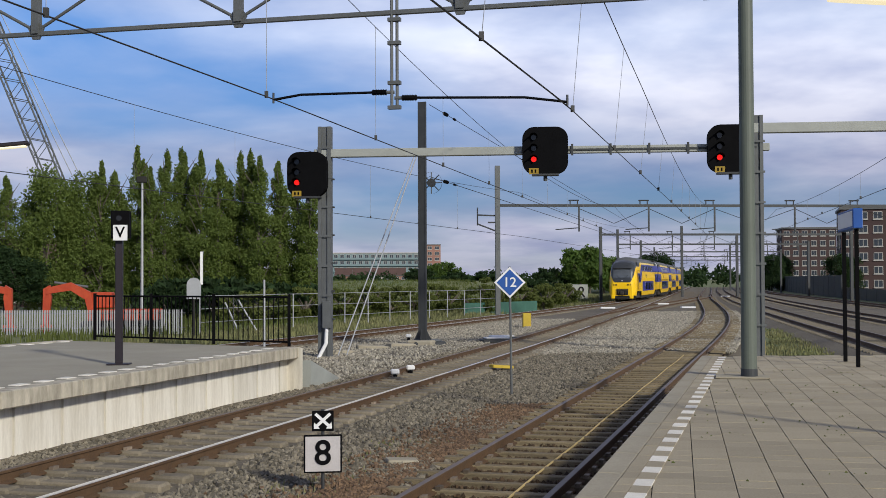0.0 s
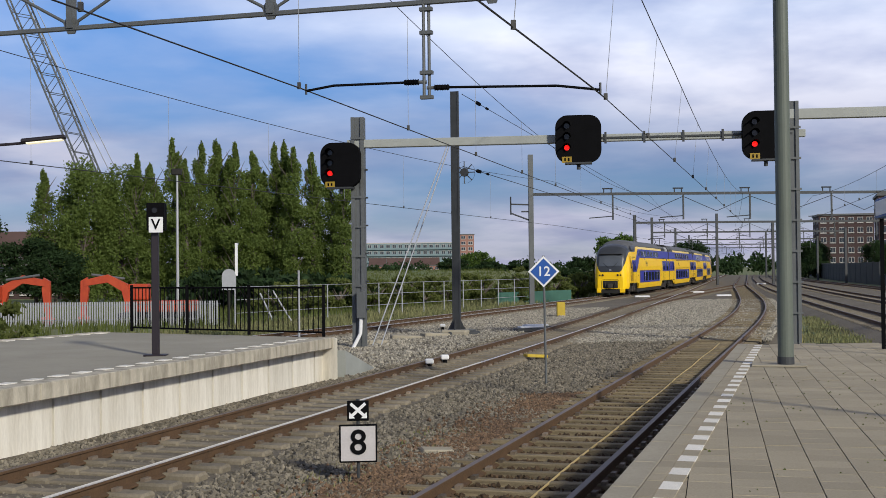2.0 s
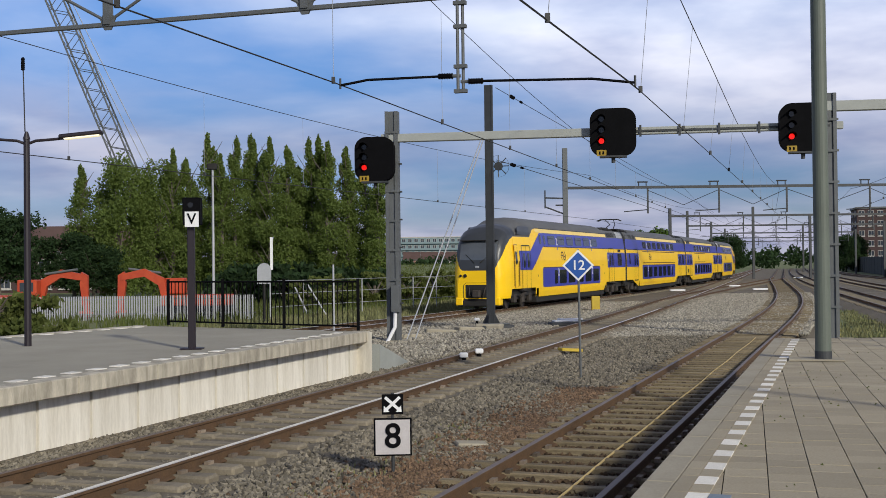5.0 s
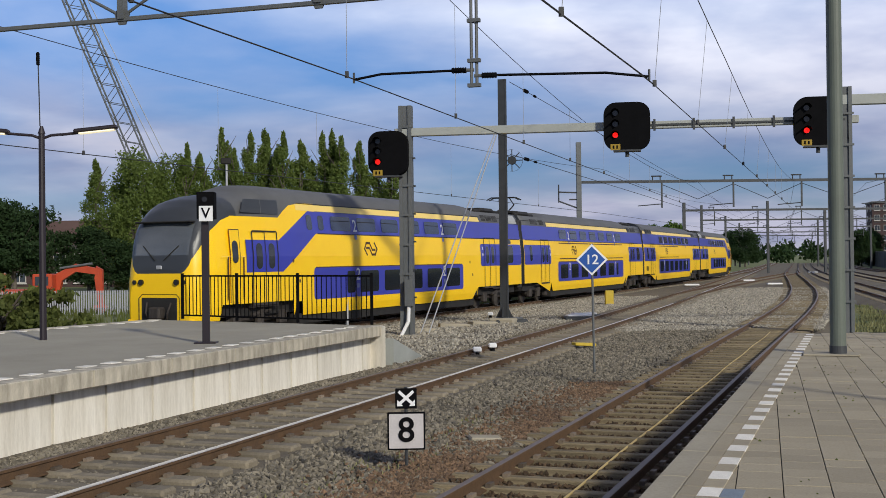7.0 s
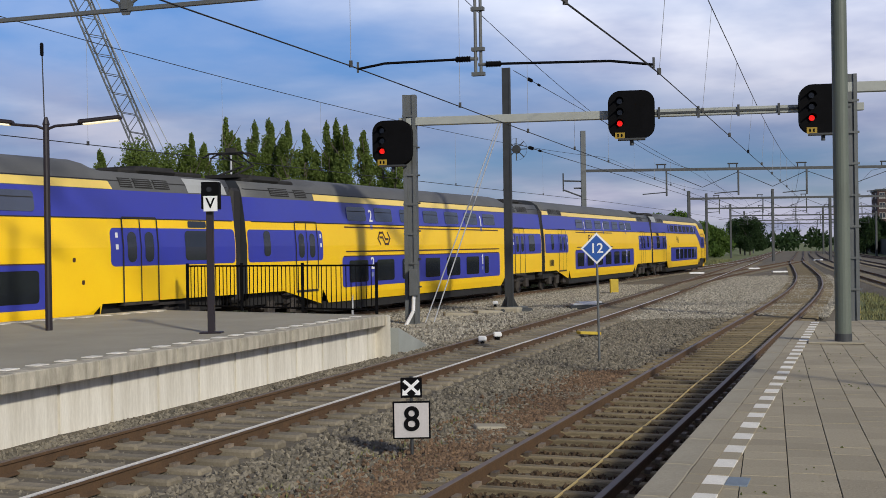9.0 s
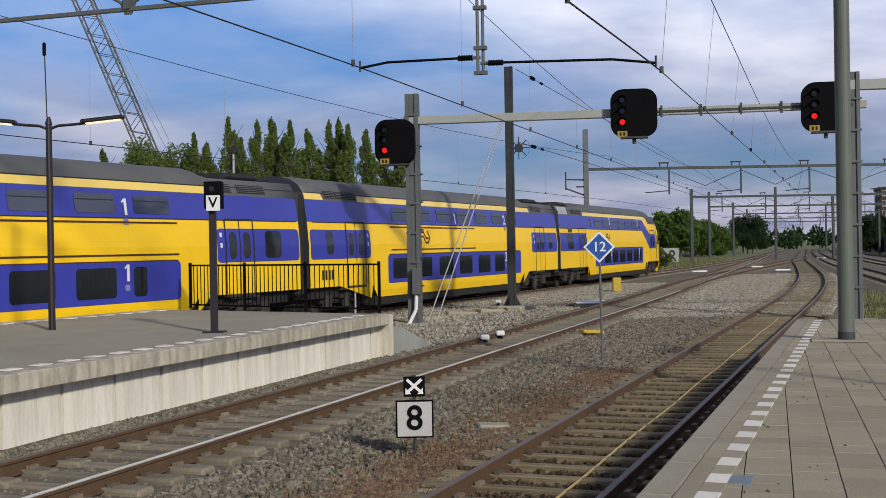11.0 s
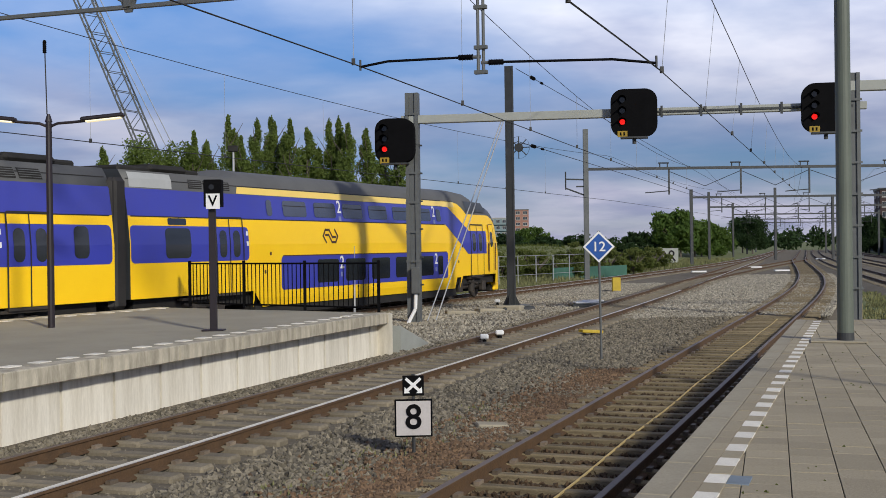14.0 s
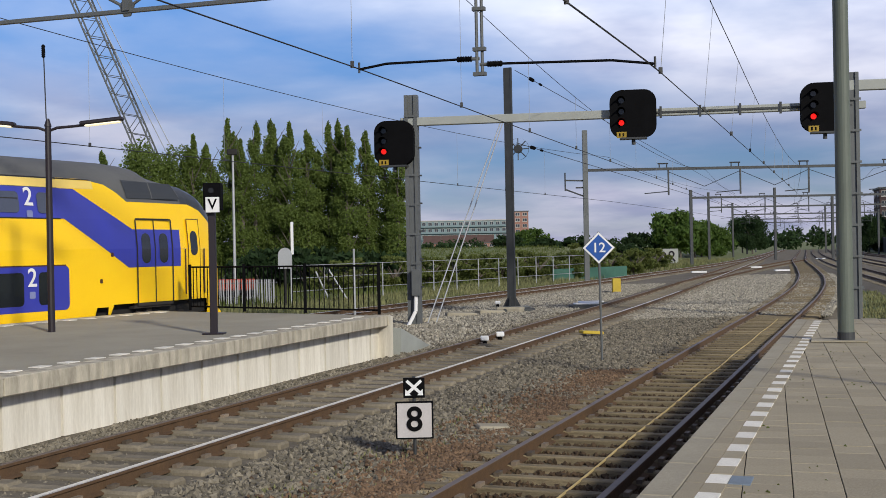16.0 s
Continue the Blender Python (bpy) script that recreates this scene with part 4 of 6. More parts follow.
def bogie(root, x):
    b = part("bogie", box(B(), -x - 1.55, -x + 1.55, -1.12, 1.12, 0.42, 0.86, bevel=0.06), M_BOGIE, root, "dark grimy bogie frame")
    for dx in (-1.28, 1.28):
        for s in (-1, 1):
            bm = B()
            rod(bm, (-x + dx, s * 0.72, 0.46), (-x + dx, s * 0.83, 0.46), 0.46, n=24)
            rod(bm, (-x + dx, s * 0.83, 0.46), (-x + dx, s * 1.05, 0.46), 0.13, n=12)
            part("wheel", bm, M_BOGIE, b)
            part("axle_box", box(B(), -x + dx - 0.2, -x + dx + 0.2, s * 1.2 - 0.1, s * 1.2 + 0.1, 0.3, 0.72, bevel=0.03), M_BOGIE, b)
    for s in (-1, 1):
        part("damper", rod(B(), (-x - 0.5, s * 1.28, 0.75), (-x + 0.5, s * 1.28, 0.62), 0.06), M_BOGIE, b)
        part("spring", rod(B(), (-x, s * 1.2, 0.3), (-x, s * 1.2, 0.9), 0.16, n=10), M_BOGIE, b)
        part("step_plate", box(B(), -x - 0.72, -x + 0.72, s * 1.36 - 0.1, s * 1.36 + 0.1, 0.86, 0.93), M_BOGIE, b)


def door_pair(root, x0, x1, side):
    """Two sliding leaves in a dark rounded frame."""
    for x_a, x_b in ((x0, (x0 + x1) / 2), ((x0 + x1) / 2, x1)):
        d = part("door_leaf", skin_panel([(x_a + 0.02, 1.02), (x_b - 0.02, 1.02), (x_b - 0.02, 1.92), (x_a + 0.02, 1.92)], side, 0.012), M_YELLOW, root)
        part("upper_leaf", skin_panel([(x_a + 0.02, 1.925), (x_b - 0.02, 1.925), (x_b - 0.02, 2.89), (x_a + 0.02, 2.89)], side, 0.012), M_BLUE, d)
        c = (x_a + x_b) / 2
        part("door_window", skin_panel(rounded(c - 0.17, c + 0.17, 2.02, 2.80, 0.15), side, 0.018), M_GLASS, d, "dark oval-ended door window")
    bm = B()
    for q in ([(x0 - 0.03, 1.0), (x0 + 0.02, 1.0), (x0 + 0.02, 3.14), (x0 - 0.03, 3.14)], [(x1 - 0.02, 1.0), (x1 + 0.03, 1.0), (x1 + 0.03, 3.14), (x1 - 0.02, 3.14)],
              [((x0 + x1) / 2 - 0.018, 1.0), ((x0 + x1) / 2 + 0.018, 1.0), ((x0 + x1) / 2 + 0.018, 3.14), ((x0 + x1) / 2 - 0.018, 3.14)],
              [(x0 - 0.03, 3.14), (x1 + 0.03, 3.14), (x1 - 0.02, 3.19), (x0 + 0.02, 3.19)]):
        s = skin_panel(q, side, 0.022)
        me = bpy.data.meshes.new("tmp")
        s.to_mesh(me)
        s.free()
        bm.from_mesh(me)
        bpy.data.meshes.remove(me)
    part("door_frame", bm, M_SEAM, root, "dark rounded door seal")
    part("door_step", box(B(), -x1, -x0, side * 1.42 - 0.1, side * 1.42 + 0.1, 0.92, 0.99), M_BOGIE, root)


def number(root, text, x, z, side, size=0.62):
    if text == "1":
        # a stem with a short flag
        h = size * 0.36
        bm = plate(B(), [(-0.02, 0, -h), (0.075, 0, -h), (0.075, 0, h), (0.0, 0, h), (-0.10, 0, h * 0.66), (-0.10, 0, h * 0.46), (-0.02, 0, h * 0.62)], -0.008, (0, 1, 0))
    else:
        bm = writing(text, size)
    for v in bm.verts:
        zz = z + v.co.z
        v.co = (-x + (-v.co.x if side > 0 else v.co.x), side * (half(zz) + 0.014 + (0.004 if v.co.y < 0 else 0)), zz)
    bmesh.ops.recalc_face_normals(bm, faces=bm.faces[:])
    part("class_number", bm, M_SIGNWHITE, root, "white class number")


def logo(root, x, z, side):
    bm = B()
    k = 0.33
    zig = [(-0.95, -0.62), (-1.45, 0.0), (-0.95, 0.62), (-0.20, 0.62), (0.35, -0.10), (0.95, -0.10)]
    zig = [(a * side, b) for a, b in zig]
    for pts in (zig, [(-a, -b) for a, b in zig]):
        for (a, b), (c, d) in zip(pts[:-1], pts[1:]):
            u = Vector((c - a, d - b)).normalized() * 0.115
            n = Vector((-u.y, u.x))
            s = skin_panel([(x + k * (a - u.x - n.x), z + k * (b - u.y - n.y)), (x + k * (c + u.x - n.x), z + k * (d + u.y - n.y)),
                            (x + k * (c + u.x + n.x), z + k * (d + u.y + n.y)), (x + k * (a - u.x + n.x), z + k * (b - u.y + n.y))], side, 0.008 + 0.001 * (a > 0))
            me = bpy.data.meshes.new("tmp")
            s.to_mesh(me)
            s.free()
            bm.from_mesh(me)
            bpy.data.meshes.remove(me)
    part("emblem", bm, M_LOGO, root, "plain dark zigzag emblem")


def panes(root, spans, z0, z1, side, mat, label):
    for a, b in spans:
        part("window_pane", skin_panel(rounded(a, b, z0, z1, 0.1), side, 0.014), mat, root, label)
        if b - a > 1.0 and mat is not M_GLASS:
            # a narrow tilting light over the fixed pane
            part("window_bar", skin_panel([(a + 0.04, z1 - 0.17), (b - 0.04, z1 - 0.17), (b - 0.04, z1 - 0.145), (a + 0.04, z1 - 0.145)], side, 0.018), M_SEAM, root)


def coach(name, length, cab, label, spec, panto=False):
    """One coach. Its space: x forward, origin on the rail under its front end; spec gives stretches behind the front."""
    root = empty(name, pose(0, 0, 0), label, "train coach", "coaches of the train")
    part("body", car_body(length, cab, spec["low"]), [M_YELLOW, M_BLUE, M_ROOF, M_MASK, M_WINDSHIELD], root, "yellow and blue double-deck body with grey roof")
    part("underframe", box(B(), -length + 0.4, -0.9 if cab else -0.4, -1.25, 1.25, 0.62, 1.02), M_UNDER, root)
    w0, w1 = (5.3, length - 5.8) if cab else (4.7, length - 5.4)
    part("skirt", box(B(), -w1, -w0, -1.38, 1.38, 0.22, 0.55), M_UNDER, root, "dark skirt under the floor")
    for k in range(5):
        x = w0 + 1.0 + (w1 - w0 - 2.0) * k / 4
        part("equipment_box", box(B(), -x - 0.7, -x + 0.7, -1.30, 1.30, 0.16, 0.30, bevel=0.03), M_BOGIE, root)
    bogie(root, 3.3 if cab else 2.9)
    bogie(root, length - 2.9)
    lo0, lo1 = spec["band"]
    for side in (1, -1):
        part("lower_band", skin_panel(rounded(lo0, lo1, 0.97, 2.02, 0.13), side), M_BLUE, root, "blue band round the lower windows")
        part("band_edge", skin_panel([(lo0 + 0.1, 2.015), (lo1 - 0.1, 2.015), (lo1 - 0.1, 2.045), (lo0 + 0.1, 2.045)], side, 0.008), M_LOGO, root)
        for a, b in spec["stripe"]:
            part("roof_stripe", skin_panel([(a, 3.885), (b, 3.885), (b - 0.12, 4.09), (a, 4.09)], side), M_STRIPE, root, "pale yellow stripe under the roof")
        c0 = 6.5 if cab else 0.3
        part("crease", skin_panel([(c0, 3.125), (length - 0.1, 3.125), (length - 0.1, 3.155), (c0, 3.155)], side, 0.007), M_SEAM, root)
        part("gutter", skin_panel([(5.4 if cab else 0.1, 4.10), (length - 0.1, 4.10), (length - 0.1, 4.125), (5.4 if cab else 0.1, 4.125)], side, 0.009), M_SEAM, root)
        panes(root, spec["lower"], 1.12, 1.88, side, M_GLASS, "dark lower deck window")
        panes(root, spec["upper"], 3.26, 3.75, side, M_BLUEGLASS, "tinted upper deck window")
        for text, x, z in spec["numbers"]:
            number(root, text, x, z, side, 0.60)
            part("class_plate", skin_panel(rounded(x - 0.09, x + 0.09, z - 0.46, z - 0.30, 0.03), side, 0.016), M_BLUEPALE, root)
        logo(root, spec["emblem"], 2.65, side)
        for a, b in spec.get("rails", ()):
            for z in (2.17, 3.01):
                part("guide_rail", skin_panel([(a, z), (b, z), (b, z + 0.045), (a, z + 0.045)], side, 0.02), M_LOGO, root, "thin dark side rail")
        for a, b, z0, z1 in spec.get("bars", ()):
            for k in range(4):
                c = a + (b - a) * k / 4
                part("number_bar", skin_panel([(c, z0), (c + 0.13, z0), (c + 0.13, z1), (c, z1)], side, 0.012), M_UNDER, root)
        # entrance zones
        for a, b, d0, d1, lights in spec["zones"]:
            part("door_band", skin_panel(rounded(a, b, 1.92, 2.90, 0.14), side), M_BLUE, root, "blue band round the doors")
            door_pair(root, d0, d1, side)
            for x0, x1, z0, z1 in lights:
                part("window_pane", skin_panel(rounded(x0, x1, z0, z1, min(0.14, (x1 - x0) / 3, (z1 - z0) / 4)), side, 0.014), M_GLASS, root)
            for k in (0.25, 0.55):
                x = (d1 + 0.22) if a < 6 else (d0 - 0.22)
                part("class_mark", skin_panel([(x - 0.05, 2.1 + k), (x + 0.05, 2.1 + k), (x + 0.05, 2.23 + k), (x - 0.05, 2.23 + k)], side, 0.012), M_SIGNWHITE, root)
        for a, b in spec["vents"]:
            v = part("roof_vent", skin_panel([(a, 3.95), (b, 3.95), (b - 0.05, 4.20), (a - 0.05, 4.20)], side, 0.012), M_UNDER, root, "dark slatted roof vent")
            for k in range(4):
                z = 3.985 + 0.055 * k
                part("slat", skin_panel([(a, z), (b - 0.03, z), (b - 0.03, z + 0.018), (a, z + 0.018)], side, 0.02), M_ROOF, v)
        for a, b in spec.get("pale", ()):
            part("roof_panel", skin_panel([(a, 3.90), (b, 3.90), (b - 0.1, 4.30), (a - 0.1, 4.30)], side, 0.010), M_ROOFPALE, root, "pale grey roof panel")
        if cab:
            sw = [(2.2, 1.92), (4.25, 1.92), (6.4, 3.14), (6.6, 3.14), (6.6, 3.872), (6.0, 3.872), (4.05, 2.90), (2.2, 2.90)]
            part("swoosh", skin_panel(sw, side), M_BLUE, root, "blue slanting band")
            door_pair(root, 2.55, 3.93, side)
            d = part("cab_door", skin_panel([(1.38, 1.05), (1.86, 1.05), (1.86, 3.18), (1.38, 3.18)], side, 0.004), M_YELLOW, root)
            for q in ([(1.36, 1.05), (1.385, 1.05), (1.385, 3.2), (1.36, 3.2)], [(1.855, 1.05), (1.88, 1.05), (1.88, 3.2), (1.855, 3.2)], [(1.36, 3.18), (1.88, 3.18), (1.88, 3.205), (1.36, 3.205)]):
                part("door_seam", skin_panel(q, side, 0.010), M_LOGO, d)
            part("cab_window", skin_panel(rounded(1.47, 1.77, 2.2, 2.87, 0.14), side, 0.012), M_GLASS, d, "dark narrow cab door window")
            for x in (1.22, 2.02):
                part("cab_handrail", rod(B(), (-x, side * 1.53, 1.15), (-x, side * 1.53, 2.38), 0.02, n=6), M_LOGO, root)
            g = part("roof_grille", skin_panel([(2.05, 3.72), (4.15, 3.70), (4.25, 4.17), (2.35, 4.13)], side, 0.02), M_MASK, root, "dark slatted roof grille")
            part("grille_bar", skin_panel([(3.15, 3.71), (3.19, 3.71), (3.27, 4.15), (3.23, 4.15)], side, 0.026), M_ROOF, g)
            part("nose_seam", skin_panel([(0.9, 2.385), (2.15, 2.385), (2.15, 2.40), (0.9, 2.40)], side, 0.006), M_STRIPE, root)
            for x, z in ((5.2, 1.55), (4.8, 2.2), (19.7, 1.5), (19.4, 2.05)):
                part("hatch", skin_panel(rounded(x, x + 0.10, z, z + 0.11, 0.03), side, 0.008), M_LOGO, root)
    # gangway bellows behind
    part("gangway", box(B(), -length - 0.45, -length + 0.04, -1.40, 1.40, 0.75, 4.12, bevel=0.10), M_SEAM, root, "black rubber gangway bellows")
    for a, b in spec["low"]:
        # flat equipment on the sunken roof
        part("roof_pod", box(B(), -min(b, length) + 0.5, -max(a, 0) - 1.0, -0.72, 0.72, 4.34, 4.52, bevel=0.06), M_UNDER, root, "dark roof equipment")
        part("pod_cover", box(B(), -(a + b) / 2 - 0.8, -(a + b) / 2 + 0.9, -0.80, 0.80, 4.34, 4.60, bevel=0.12), M_UNDER, root)
    if cab:
        # lamps and coupler on the front
        for s in (-1, 1):
            for y, r in ((0.62, 0.085), (0.86, 0.065)):
                bm = B()
                bmesh.ops.create_cone(bm, segments=16, radius1=r, radius2=r, depth=0.08, cap_ends=True, matrix=Matrix.Translation((0.02 if y < 0.7 else 0.0, s * y, 1.68)) @ Matrix.Rotation(radians(90), 4, "Y"))
                part("headlamp", bm, M_LENS, root)
            part("front_skirt", box(B(), -0.5, 0.03, s * 0.95 - 0.2, s * 0.95 + 0.2, 0.22, 0.62, bevel=0.05), M_YELLOW, root)
            part("wiper", rod(B(), (0.0, s * 0.15, 2.30), (-0.10, s * 0.62, 2.72), 0.015, n=5), M_UNDER, root)
        part("emblem_plate", box(B(), -0.02, 0.025, -0.10, 0.10, 2.05, 2.16, bevel=0.02), M_WIRELIGHT, root)
        part("visor", box(B(), -0.42, -0.16, -0.98, 0.98, 3.38, 3.43, bevel=0.02), M_UNDER, root, "dark edge over the windscreen")
        # a solid black box stands in for the shade inside the coupler opening
        part("coupler_opening_shade", box(B(), -0.1, 0.02, -0.72, 0.72, 0.5, 1.34, bevel=0.12), M_UNDER, root, "black box standing in for the shaded coupler opening")
        part("coupler", box(B(), -0.1, 0.28, -0.2, 0.2, 0.62, 0.98, bevel=0.05), M_BOGIE, root, "dark steel coupler")
        for y in (-0.42, 0.42):
            part("hose", tube(B(), [(0.02, y, 1.1), (0.14, y * 0.9, 0.8), (0.05, y * 0.7, 0.6)], 0.03, 6), M_BOGIE, root)
        part("snow_plough", box(B(), -0.7, 0.0, -1.05, 1.05, 0.18, 0.5, bevel=0.04), M_UNDER, root)
    if panto:
        pan = part("pantograph", box(B(), -3.3, -0.9, -0.6, 0.6, 4.52, 4.62), M_UNDER, root, "raised dark pantograph")
        for s in (-0.3, 0.3):
            part("lower_arm", rod(B(), (-1.2, s, 4.62), (-2.4, s * 0.6, 4.98), 0.035), M_UNDER, pan)
            part("upper_arm", rod(B(), (-2.4, s * 0.6, 4.98), (-1.3, s, 5.30), 0.025), M_UNDER, pan)
        for x in (-1.55, -1.15):
            part("collector", tube(B(), [(x, -0.85, 5.18), (x, -0.6, 5.30), (x, 0.6, 5.30), (x, 0.85, 5.18)], 0.03, 6), M_UNDER, pan)
    return root


def row_of(first, pitch, n, w=1.4):
    return [(first + pitch * k, first + pitch * k + w) for k in range(n)]


FRONT = dict(low=[(20.95, 25.93)], band=(6.15, 18.7), stripe=[(5.3, 21.0)], emblem=10.22, vents=[(21.3, 21.78), (21.86, 22.55), (22.63, 23.25)], pale=[(24.0, 25.75)],
             upper=[(5.85, 6.2), (6.6, 6.96)] + row_of(7.45, 1.89, 6), lower=[(8.4, 8.98)] + row_of(9.38, 1.885, 5),
             numbers=[("2", 9.14, 3.43), ("2", 16.72, 3.43), ("2", 9.19, 1.74), ("2", 16.72, 1.74)],
             zones=[(20.72, 25.9, 21.17, 22.5, [(23.63, 24.8, 2.03, 2.84), (23.8, 24.6, 2.93, 3.11)])])
POWER = dict(low=[(0.0, 4.45), (22.45, 26.45)], band=(5.77, 20.57), stripe=[(4.2, 22.5)], emblem=8.96, vents=[(1.6, 2.7), (3.05, 3.78), (22.5, 23.15), (23.45, 24.85)],
             upper=row_of(6.3, 2.09, 7), lower=row_of(6.25, 2.08, 6) + [(18.7, 19.2)], rails=[(6.0, 20.5)],
             numbers=[("2", 8.04, 3.43), ("1", 18.5, 3.43), ("2", 7.98, 1.74), ("1", 18.45, 1.74)],
             zones=[(0.05, 4.47, 2.76, 4.11, [(0.91, 1.28, 2.1, 2.86)]), (22.2, 26.4, 22.6, 23.95, [(24.55, 25.4, 2.03, 2.84)])])
MIDDLE = dict(low=[(21.5, 25.38)], band=(5.65, 19.78), stripe=[(0.05, 1.25), (3.65, 21.5)], emblem=8.9, vents=[(1.35, 2.05), (2.12, 2.85), (2.92, 3.58), (21.75, 22.4), (22.5, 23.2)],
              upper=row_of(6.16, 2.05, 5) + [(16.35, 17.58), (18.05, 19.45)], lower=row_of(6.05, 2.09, 5, 1.37) + [(16.38, 17.56), (17.95, 18.65)], rails=[(5.9, 14.1)],
              numbers=[("1", 7.82, 3.43), ("1", 12.05, 3.43), ("2", 17.82, 3.43), ("1", 7.72, 1.74), ("2", 17.75, 1.74)], bars=[(0.8, 1.64, 1.24, 1.56)],
              zones=[(0.1, 4.28, 2.52, 3.87, [(1.15, 1.6, 2.08, 2.86)]), (21.4, 25.3, 21.95, 23.3, [(24.0, 24.5, 2.08, 2.86)])])
REAR = dict(low=[(20.95, 25.93)], band=(6.33, 18.85), stripe=[(5.3, 21.0)], emblem=15.78, vents=[(21.3, 21.78), (21.86, 22.55), (22.63, 23.25)], pale=[(24.0, 25.75)],
            upper=[(6.78, 7.2)] + row_of(7.75, 1.885, 6) + [(19.2, 19.5)], lower=[(6.84, 7.3)] + row_of(7.75, 1.885, 5),
            numbers=[("2", 7.46, 3.62), ("2", 15.04, 3.62), ("2", 7.5, 1.74), ("2", 15.08, 1.74)],
            zones=[(20.6, 25.9, 20.9, 22.23, [(23.4, 24.5, 2.03, 2.84), (23.55, 24.35, 2.93, 3.11)])])
LENGTHS, GAP = (25.93, 26.45, 25.38, 25.93), 0.47
CARS = [coach("train_front_coach", LENGTHS[0], True, "yellow and blue double-deck driving coach with grey cab", FRONT),
        coach("train_coach", LENGTHS[1], False, "yellow and blue double-deck middle coach with pantograph", POWER, panto=True),
        coach("train_coach", LENGTHS[2], False, "yellow and blue double-deck middle coach", MIDDLE),
        coach("train_rear_coach", LENGTHS[3], True, "yellow and blue double-deck driving coach at the rear", REAR)]


def nose_at(t):
    """Way of the train's tip along its track, a smooth curve in time."""
    u = t - 8
    return ((((0.000102145 * u - 0.000292767) * u - 0.00888256) * u + 0.134254) * u - 12.2337) * u + 93.578


def motions():
    times = [k * 0.5 for k in range(33)]
    starts = [sum(LENGTHS[:k]) + k * GAP for k in range(4)]
    for i, (car, st) in enumerate(zip(CARS, starts)):
        ln = LENGTHS[i]
        rows = []
        for t in times:
            s = nose_at(t) + st
            p, q = LINE_A.at(s + 3.0), LINE_A.at(s + ln - 3.0)
            d = Vector((p[0] - q[0], p[1] - q[1], 0)).normalized()
            mid = Vector(((p[0] + q[0]) / 2, (p[1] + q[1]) / 2, 0))
            a = math.degrees(math.atan2(d.y, d.x))
            if i == 3:
                o = mid - d * (ln / 2)
                rows.append((t, pose(o.x, o.y, 0, 0, 0, a + 180)))
            else:
                o = mid + d * (ln / 2)
                rows.append((t, pose(o.x, o.y, 0, 0, 0, a)))
        walk(car, rows)


# ---------------------------------------------------------------- signs and furniture by the tracks
def sign_eight():
    root = empty("track_sign", pose(-0.37, 13.5, -0.2, 0, 0, 2), "white square sign with black 8 below an arrow plate", "track sign")
    part("post", rod(B(), (0, 0.02, -0.1), (0, 0.02, 0.98), 0.02, n=8), M_DARKSTEEL, root)
    b = part("board", box(B(), -0.22, 0.22, -0.02, 0.004, 0.25, 0.69, bevel=0.008), M_BLACK, root)
    part("face", box(B(), -0.20, 0.20, -0.026, -0.018, 0.27, 0.67), M_SIGNGREY, b, "greyish white sign face")
    part("numeral", writing("8", 0.40), M_BLACK, b, "black numeral", m=pose(0, -0.032, 0.472))
    p = part("arrow_plate", box(B(), -0.125, 0.125, -0.02, 0.004, 0.73, 0.965, bevel=0.006), M_BLACK, root, "black plate with white crossed arrows")
    bm = B()
    for s in (-1, 1):
        m = Matrix.Translation((0, -0.026 - 0.002 * (s > 0), 0.855)) @ Matrix.Rotation(s * radians(42), 4, "Y")
        box(bm, -0.115, 0.115, -0.003, 0.003, -0.017, 0.017, m)
        plate(bm, [(s * 0.105, -0.03, 0.76), (s * 0.035, -0.03, 0.762), (s * 0.10, -0.03, 0.835)], 0.005, (0, 1, 0))
    part("cross", bm, M_SIGNWHITE, p)


def sign_twelve():
    root = empty("track_sign", pose(3.30, 24.55, -0.2, 0, 0, -6), "blue diamond sign with white border and number 12 on thin post", "track sign")
    part("post", rod(B(), (0.03, 0.03, -0.1), (0, 0.03, 2.75), 0.025, n=8), M_STEEL, root)
    r = 0.335

    def dia(k, y):
        return [(0, y, 2.41 + k), (k, y, 2.41), (0, y, 2.41 - k), (-k, y, 2.41)]
    b = part("board", plate(B(), dia(r, -0.02), 0.03, (0, 1, 0)), M_SIGNWHITE, root, "white diamond border")
    part("face", plate(B(), dia(r - 0.055, -0.026), 0.008, (0, 1, 0)), M_SIGNBLUE, b, "blue diamond face")
    part("numeral", writing("12", 0.29), M_SIGNWHITE, b, m=pose(0, -0.032, 2.405))


def post_v():
    root = empty("platform_sign", pose(-4.24, 21.32, PT, 0, 0, 0), "dark plum post with black lamp box and white V plate", "platform sign")
    part("post", box(B(), -0.062, 0.062, -0.062, 0.062, 0, 2.7, bevel=0.01), M_PURPLE, root)
    part("foot", box(B(), -0.2, 0.2, -0.15, 0.15, 0, 0.03, bevel=0.008), M_PURPLE, root)
    part("lamp_box", box(B(), -0.13, 0.19, -0.14, 0.12, 2.28, 2.78, bevel=0.012), M_BLACK, root, "black lamp box")
    bm = B()
    bmesh.ops.create_cone(bm, segments=14, radius1=0.05, radius2=0.05, depth=0.02, cap_ends=True, matrix=Matrix.Translation((0.02, -0.15, 2.64)) @ Matrix.Rotation(radians(90), 4, "X"))
    part("lens", bm, M_LENS, root)
    p = part("plate", box(B(), -0.08, 0.17, -0.17, -0.145, 2.24, 2.52), M_SIGNWHITE, root, "white plate")
    part("letter", writing("V", 0.27), M_BLACK, p, m=pose(0.045, -0.178, 2.38))


